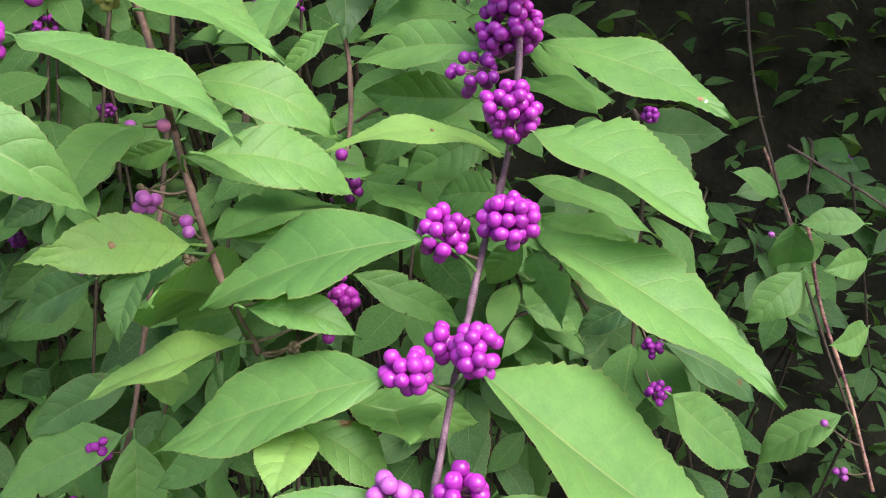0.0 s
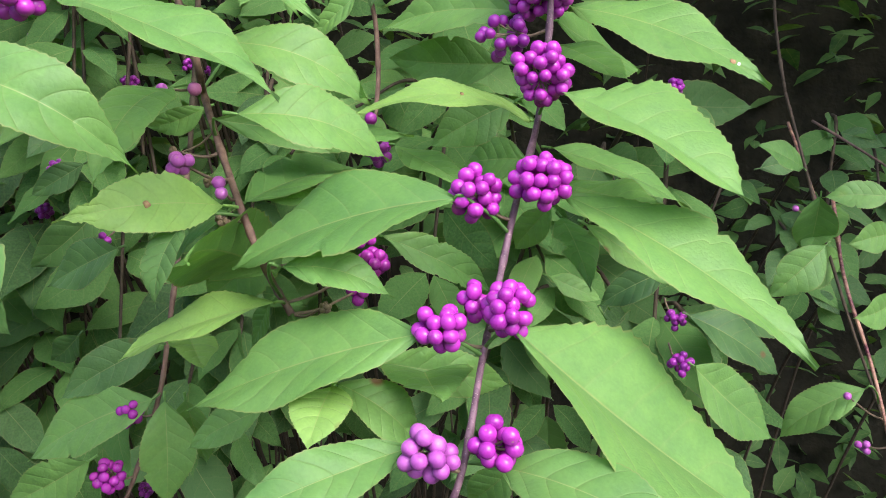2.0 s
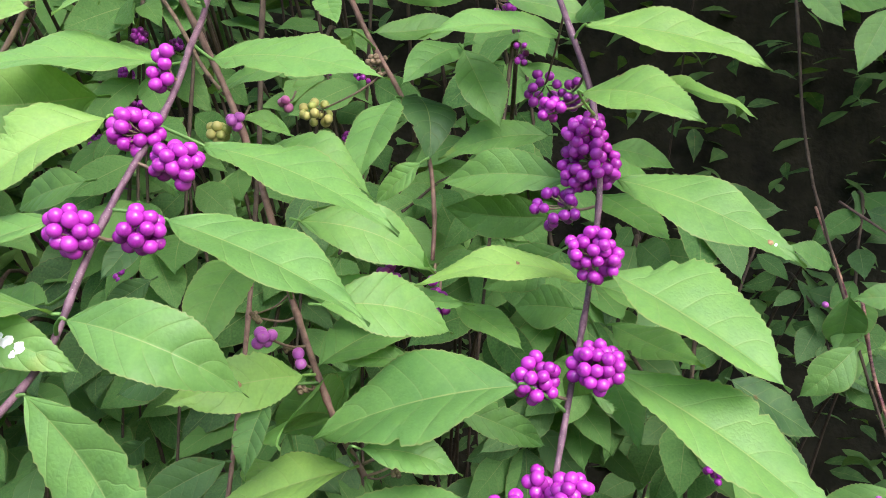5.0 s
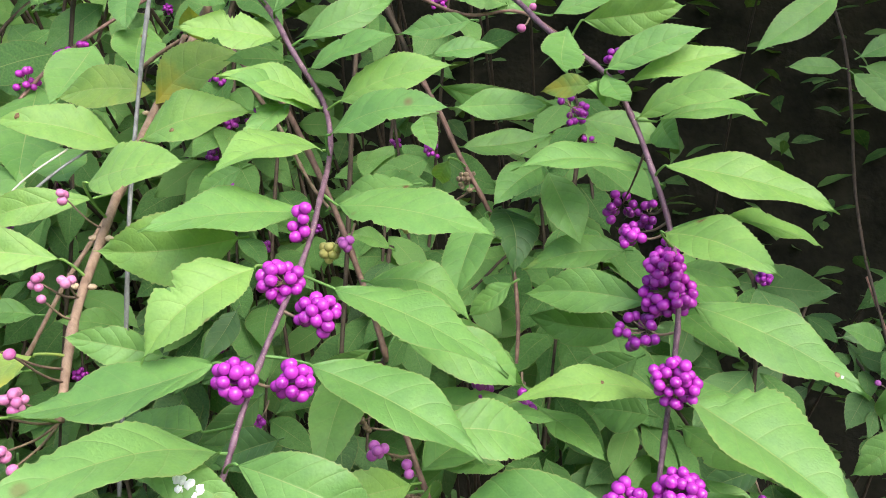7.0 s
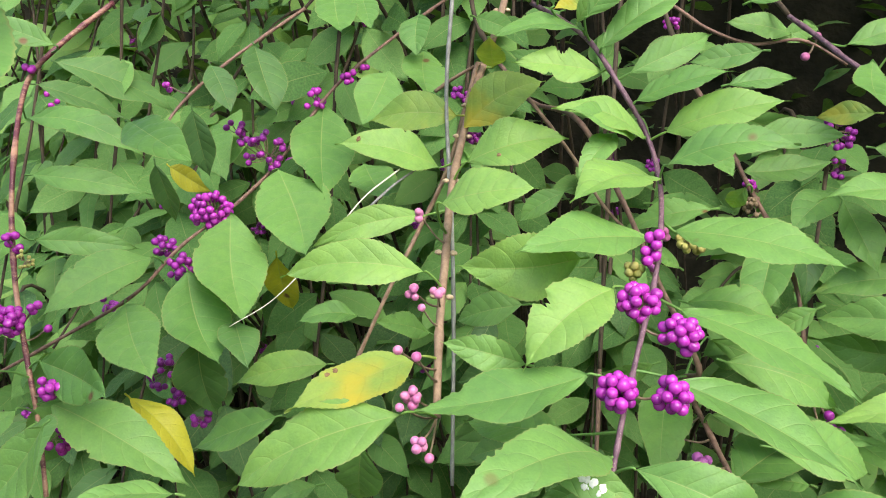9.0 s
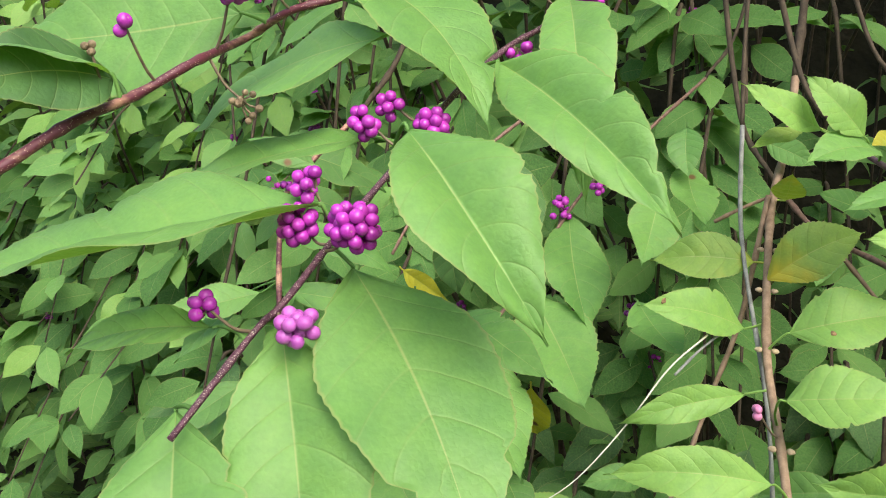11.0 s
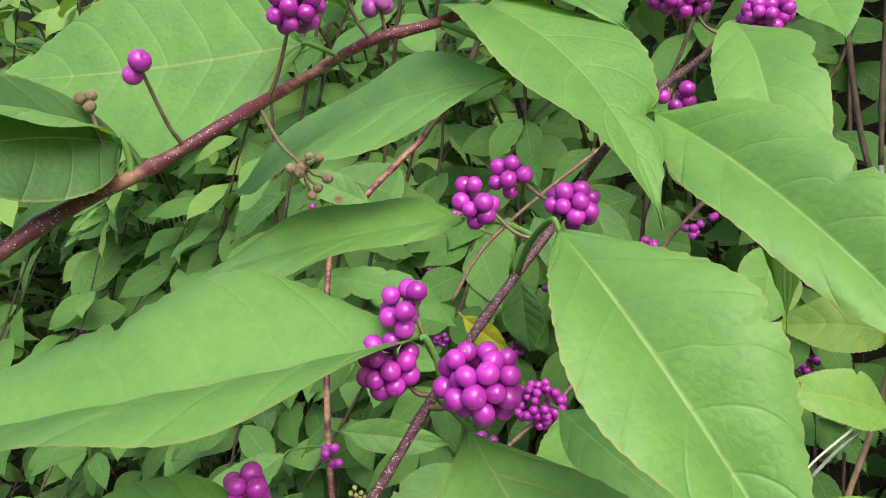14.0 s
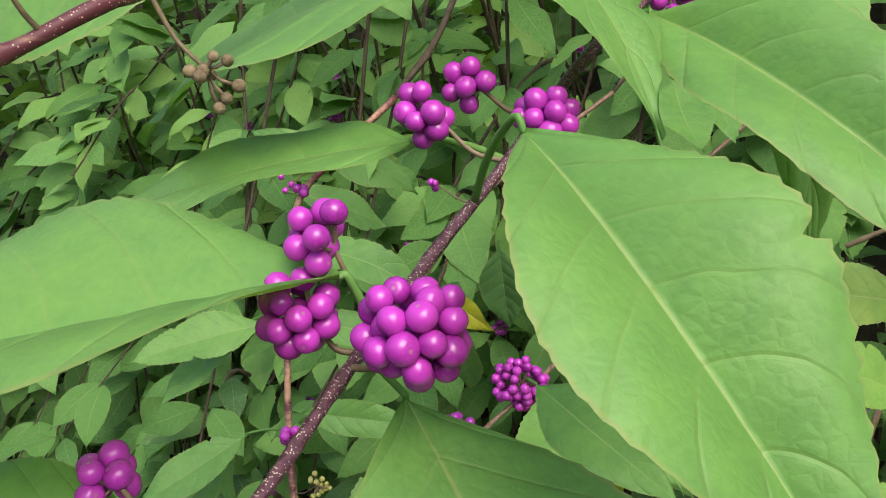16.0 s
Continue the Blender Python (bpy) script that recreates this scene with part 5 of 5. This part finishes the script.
blemish(spot_leaf, 0.80, 0.25, 0.0012, BROWN_SPOT, label='pale brown dead spot')
blemish(spot_leaf, 0.84, -0.1, 0.0007, WHITE_SPOT)
splash_rng = random.Random(4)
for _ in range(14):
    blemish(splash_leaf, splash_rng.uniform(0.38, 0.62), splash_rng.uniform(0.0, 0.6), splash_rng.choice((0.0004, 0.0006, 0.0009, 0.0014)), WHITE_SPOT, 'splash', 'white bird splash')
blemish(tan_leaf, 0.50, 0.0, 0.0012, BROWN_SPOT)
blemish(fold_leaf, 0.42, 0.25, 0.0008, BROWN_SPOT)
blemish(worn_leaf, 0.55, 0.75, 0.0014, BROWN_SPOT)
blemish(worn_leaf, 0.62, 0.75, 0.0012, BROWN_SPOT)
blemish(aged_leaf, 0.30, 0.5, 0.0013, BROWN_SPOT)
blemish(edge_leaf, 0.80, 0.5, 0.0012, BROWN_SPOT)
STRAW = [(-0.2211, 0.2832, 1.2478), (-0.2354, 0.2695, 1.2356), (-0.2497, 0.2532, 1.2153), (-0.2661, 0.2369, 1.1967), (-0.2818, 0.2236, 1.1871)]

# ---- ground: one sheet, rising to a bank behind the shrub, its soil darkened for shade ----
def ground_height(x, y):
    s = max(0.0, min(1.0, (y - 1.3) / 1.6))
    return 2.6 * s * s * (3 - 2 * s) + 0.05 * noise.noise(Vector((x * 1.3, y * 1.3, 0))) * (1 + 3 * s)


def build_ground():
    axis = [-900, -300, -100, -40, -15, -8] + [-6 + 0.25 * k for k in range(49)] + [8, 15, 40, 100, 300, 900]
    verts = [(x, y, ground_height(x, y)) for y in axis for x in axis]
    n = len(axis)
    faces = [(j * n + i, j * n + i + 1, (j + 1) * n + i + 1, (j + 1) * n + i) for j in range(n - 1) for i in range(n - 1)]
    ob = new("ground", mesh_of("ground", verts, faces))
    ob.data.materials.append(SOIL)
    tagged(ob, "bare soil rising to a bank, coloured dark for shade", "ground", "", "structure")


build_ground()

# ---- the rest of the shrub: branches behind, with pairs of shared leaves ----
SHARED = {}


def shared_leaf(k, mat):
    key = (k, mat.name)
    if key not in SHARED:
        r = random.Random(900 + k)
        me = blade(1.0, r.uniform(0.19, 0.25), r.uniform(0.02, 0.12), 500 + k, rows=36, cols=4, fold=r.uniform(0.05, 0.25), stalk=Vector((0, -0.10, -0.01)))
        me.materials.append(mat)
        SHARED[key] = me
    return SHARED[key]


def back_branch(r, root, apex, tip, size, mats, fruit, share=1.0):
    root, apex, tip = Vector(root), Vector(apex), Vector(tip)
    line = spline([root, root * 0.4 + apex * 0.6 + Vector((0, 0.05, 0.1)), apex, apex * 0.45 + tip * 0.55 + Vector((0, -0.01, 0.03)), tip], 10)
    owner = thing("beautyberry_branch", root, r.choice(BACK_WORDS), "shrub branch", "branches of the shrub")
    BONE[owner] = line
    part("stem", stem_mesh(line, 0.0024, 0.0008, 5), BARK["inner_shade"], owner, Matrix.Translation((0, 0, 0)))
    n = len(line)
    turn = r.uniform(0, 3.1)
    k = int(n * 0.34)
    while k < n:
        here = line[k]
        ahead = (line[min(k + 1, n - 1)] - line[k - 1]).normalized()
        for s in (1, -1):
            if r.random() > share:
                continue
            flat = Vector((math.cos(turn) * s, -abs(math.sin(turn)) * 0.6 - 0.25, 0)).normalized()
            way = (flat * 1.0 + ahead * r.uniform(0.2, 0.6) + Vector((0, 0, r.uniform(-0.75, 0.1)))).normalized()
            long = size * r.uniform(0.75, 1.15) * (0.75 + 0.25 * math.sin(math.pi * (k / n)))
            base = here + way * long * 0.10
            m = pose_along(base, base + way * long, r.uniform(-35, 35)) @ Matrix.Scale(long, 4)
            part("leaf", shared_leaf(r.randrange(9), r.choice(mats)), None, owner, m)
        if r.random() < fruit:
            cluster(owner, here + Vector((r.uniform(-0.006, 0.006), -0.006, 0.004)), r.uniform(0.005, 0.0085), r.randint(6, 16), r.choice(("ripe", "dark", "dark")), 2)
        turn += 1.57 + r.uniform(-0.3, 0.3)
        k += 3
    return owner


BACK_WORDS = ("leafy branch with shaded green leaves inside the shrub", "arching branch with green leaves and a few purple berries")
r = random.Random(21)
# behind the front branches, mostly in the leaf greens darkened for shade
for k in range(38):
    x = -0.62 + 0.69 * k / 38 + r.uniform(-0.03, 0.03)
    tip = (x + r.uniform(-0.05, 0.05), r.uniform(0.38, 0.58), r.uniform(0.86, 1.16))
    apex = (x + r.uniform(-0.08, 0.08), r.uniform(0.52, 0.72), r.uniform(1.18, 1.46) - (0.20 if x > -0.08 else 0.0))
    back_branch(r, (x * 0.6 + r.uniform(-0.1, 0.1), r.uniform(0.85, 1.1), 0.0), apex, tip, 0.058, (LEAF_SHADED, LEAF, LEAF_SHADED), 0.10)
for k in range(27):
    x = -0.66 + 0.86 * k / 27 + r.uniform(-0.03, 0.03)
    tip = (x + r.uniform(-0.05, 0.05), r.uniform(0.34, 0.50), r.uniform(0.72, 0.94))
    apex = (x + r.uniform(-0.06, 0.06), r.uniform(0.46, 0.60), r.uniform(0.98, 1.14))
    back_branch(r, (x * 0.6 + r.uniform(-0.1, 0.1), r.uniform(0.8, 1.0), 0.0), apex, tip, 0.062, (LEAF_SHADED_DEEP, LEAF_SHADED), 0.10)
# sparse, far right
for k in range(8):
    x = 0.14 + 0.055 * k
    tip = (x + r.uniform(-0.03, 0.05), r.uniform(0.48, 0.66), r.uniform(0.82, 0.98))
    apex = (x + r.uniform(0.0, 0.1), r.uniform(0.66, 0.85), r.uniform(0.98, 1.08))
    back_branch(r, (x, r.uniform(0.9, 1.2), 0.0), apex, tip, 0.05, (LEAF_SHADED_DEEP, LEAF_SHADED), 0.10, 0.7)
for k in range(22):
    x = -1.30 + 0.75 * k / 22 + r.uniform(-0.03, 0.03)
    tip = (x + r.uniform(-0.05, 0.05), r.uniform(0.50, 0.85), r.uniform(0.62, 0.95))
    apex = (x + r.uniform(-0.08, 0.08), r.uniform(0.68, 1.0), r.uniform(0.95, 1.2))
    back_branch(r, (x, r.uniform(1.0, 1.2), 0.0), apex, tip, 0.088, (LEAF_SHADED,), 0.08, 0.85)
# far left, lighter: pale leaves mixed in to stand for light from above
for k in range(30):
    x = -1.25 + 0.75 * k / 30 + r.uniform(-0.03, 0.03)
    tip = (x + r.uniform(-0.05, 0.05), r.uniform(0.55, 0.95), r.uniform(0.95, 1.22))
    apex = (x + r.uniform(-0.08, 0.08), r.uniform(0.75, 1.1), r.uniform(1.2, 1.5))
    back_branch(r, (x, r.uniform(1.0, 1.25), 0.0), apex, tip, 0.076, (LEAF_SHADED, LEAF, LEAF_PALE), 0.08, 0.85)


# ---- far leaves on the bank and the shrubs behind ----
SMALL_LEAF = [(0.0, 0.0, 0.0), (-0.13, 0.14, 0.03), (0.0, 0.15, 0.0), (0.13, 0.14, 0.03), (-0.22, 0.38, 0.06), (0.0, 0.40, 0.02), (0.22, 0.38, 0.06), (-0.15, 0.66, 0.03), (0.0, 0.67, 0.0), (0.15, 0.66, 0.03), (-0.045, 0.87, -0.05), (0.045, 0.87, -0.05), (0.0, 1.0, -0.1)]
SMALL_FACES = [(0, 2, 1), (0, 3, 2), (1, 2, 5, 4), (2, 3, 6, 5), (4, 5, 8, 7), (5, 6, 9, 8), (7, 8, 10), (8, 11, 10), (8, 9, 11), (10, 11, 12)]


def leaf_mass(name, poses, label, category):
    """Many small leaves joined into one mesh of stuff."""
    verts, faces, uvs = [], [], []
    for m in poses:
        n = len(verts)
        for u, v, h in SMALL_LEAF:
            verts.append(m @ Vector((u, v, h)))
            uvs.append((u * 4.4, v))
        faces += [tuple(n + k for k in f) for f in SMALL_FACES]
    ob = new(name, mesh_of(name, verts, faces, True, uvs))
    ob.data.materials.append(LEAF_MASS)
    tagged(ob, label, category, "", "stuff")


def tilted(q, x, y, z, size, lay=0.0, spread=0.7):
    turn = Euler((q.uniform(-spread, spread) + lay, q.uniform(-0.6, 0.6), q.uniform(0, 6.28))).to_matrix().to_4x4()
    return Matrix.Translation((x, y, z)) @ turn @ Matrix.Scale(size, 4)


q = random.Random(5)
bank = []
for _ in range(7000):
    x, y = q.uniform(-3.2, 2.6), q.uniform(1.15, 2.9)
    bank.append(tilted(q, x, y, ground_height(x, y) + abs(q.gauss(0, 0.22)) + 0.02, q.uniform(0.05, 0.10), -0.2))
leaf_mass("undergrowth", bank, "dense dark green undergrowth covering the bank", "undergrowth")

# low shrubs standing before the bank, where the arching branches open
low = []
for _ in range(3600):
    x = q.uniform(-2.6, -0.35)
    y = q.uniform(0.95, 1.75)
    low.append(tilted(q, x, y, 0.35 + q.random() * (1.15 + 0.35 * noise.noise(Vector((x * 2.1, y * 2.1, 3.0)))) + 0.5 * max(0.0, y - 1.1), q.uniform(0.08, 0.13), -0.3))
leaf_mass("background_shrubs", low, "soft green shrubs standing behind the berry branches", "shrubs")

# unseen leaf screens over the bank and behind the camera, added to block sky light
shade_screen = []
for _ in range(11000):
    x = q.uniform(-0.75, 3.6)
    y = q.uniform(0.55, 4.2) - (0.25 if x > 0.12 else 0.0)
    shade_screen.append(tilted(q, x, y, q.uniform(1.75, 2.1) + q.uniform(0, 1.2) * max(0, min(1, y - 0.5)), q.uniform(0.09, 0.15)))
# extra unseen patch on the right, added to darken that side
for _ in range(1500):
    shade_screen.append(tilted(q, q.uniform(0.50, 1.8), q.uniform(0.10, 0.4), q.uniform(1.7, 2.1), q.uniform(0.08, 0.13)))
# unseen ring behind the camera, added to cut low light from the front
for _ in range(7500):
    a, far = q.uniform(0, 3.15), q.uniform(4.2, 6.5)
    shade_screen.append(tilted(q, -far * math.cos(a) * 1.3, -far * math.sin(a), q.uniform(0, 3.6), q.uniform(0.22, 0.42), 0.0, 1.5))
leaf_mass("tree_crowns", shade_screen, "unseen leaf screens added to shade the shrub", "foliage")


# ---- a dry grass blade caught across the leaves ----
straw_line = spline(STRAW, 8)
straw_verts, straw_faces = [], []
tube_data(straw_line, [0.00045 - 0.00025 * k / len(straw_line) for k in range(len(straw_line))], 6, straw_verts, straw_faces)
straw = new("dry_grass_blade", mesh_of("dry_grass_blade", straw_verts, straw_faces))
straw.data.materials.append(DRY)
tagged(straw, "thin bleached dry grass blade lying across leaves", "grass blade")
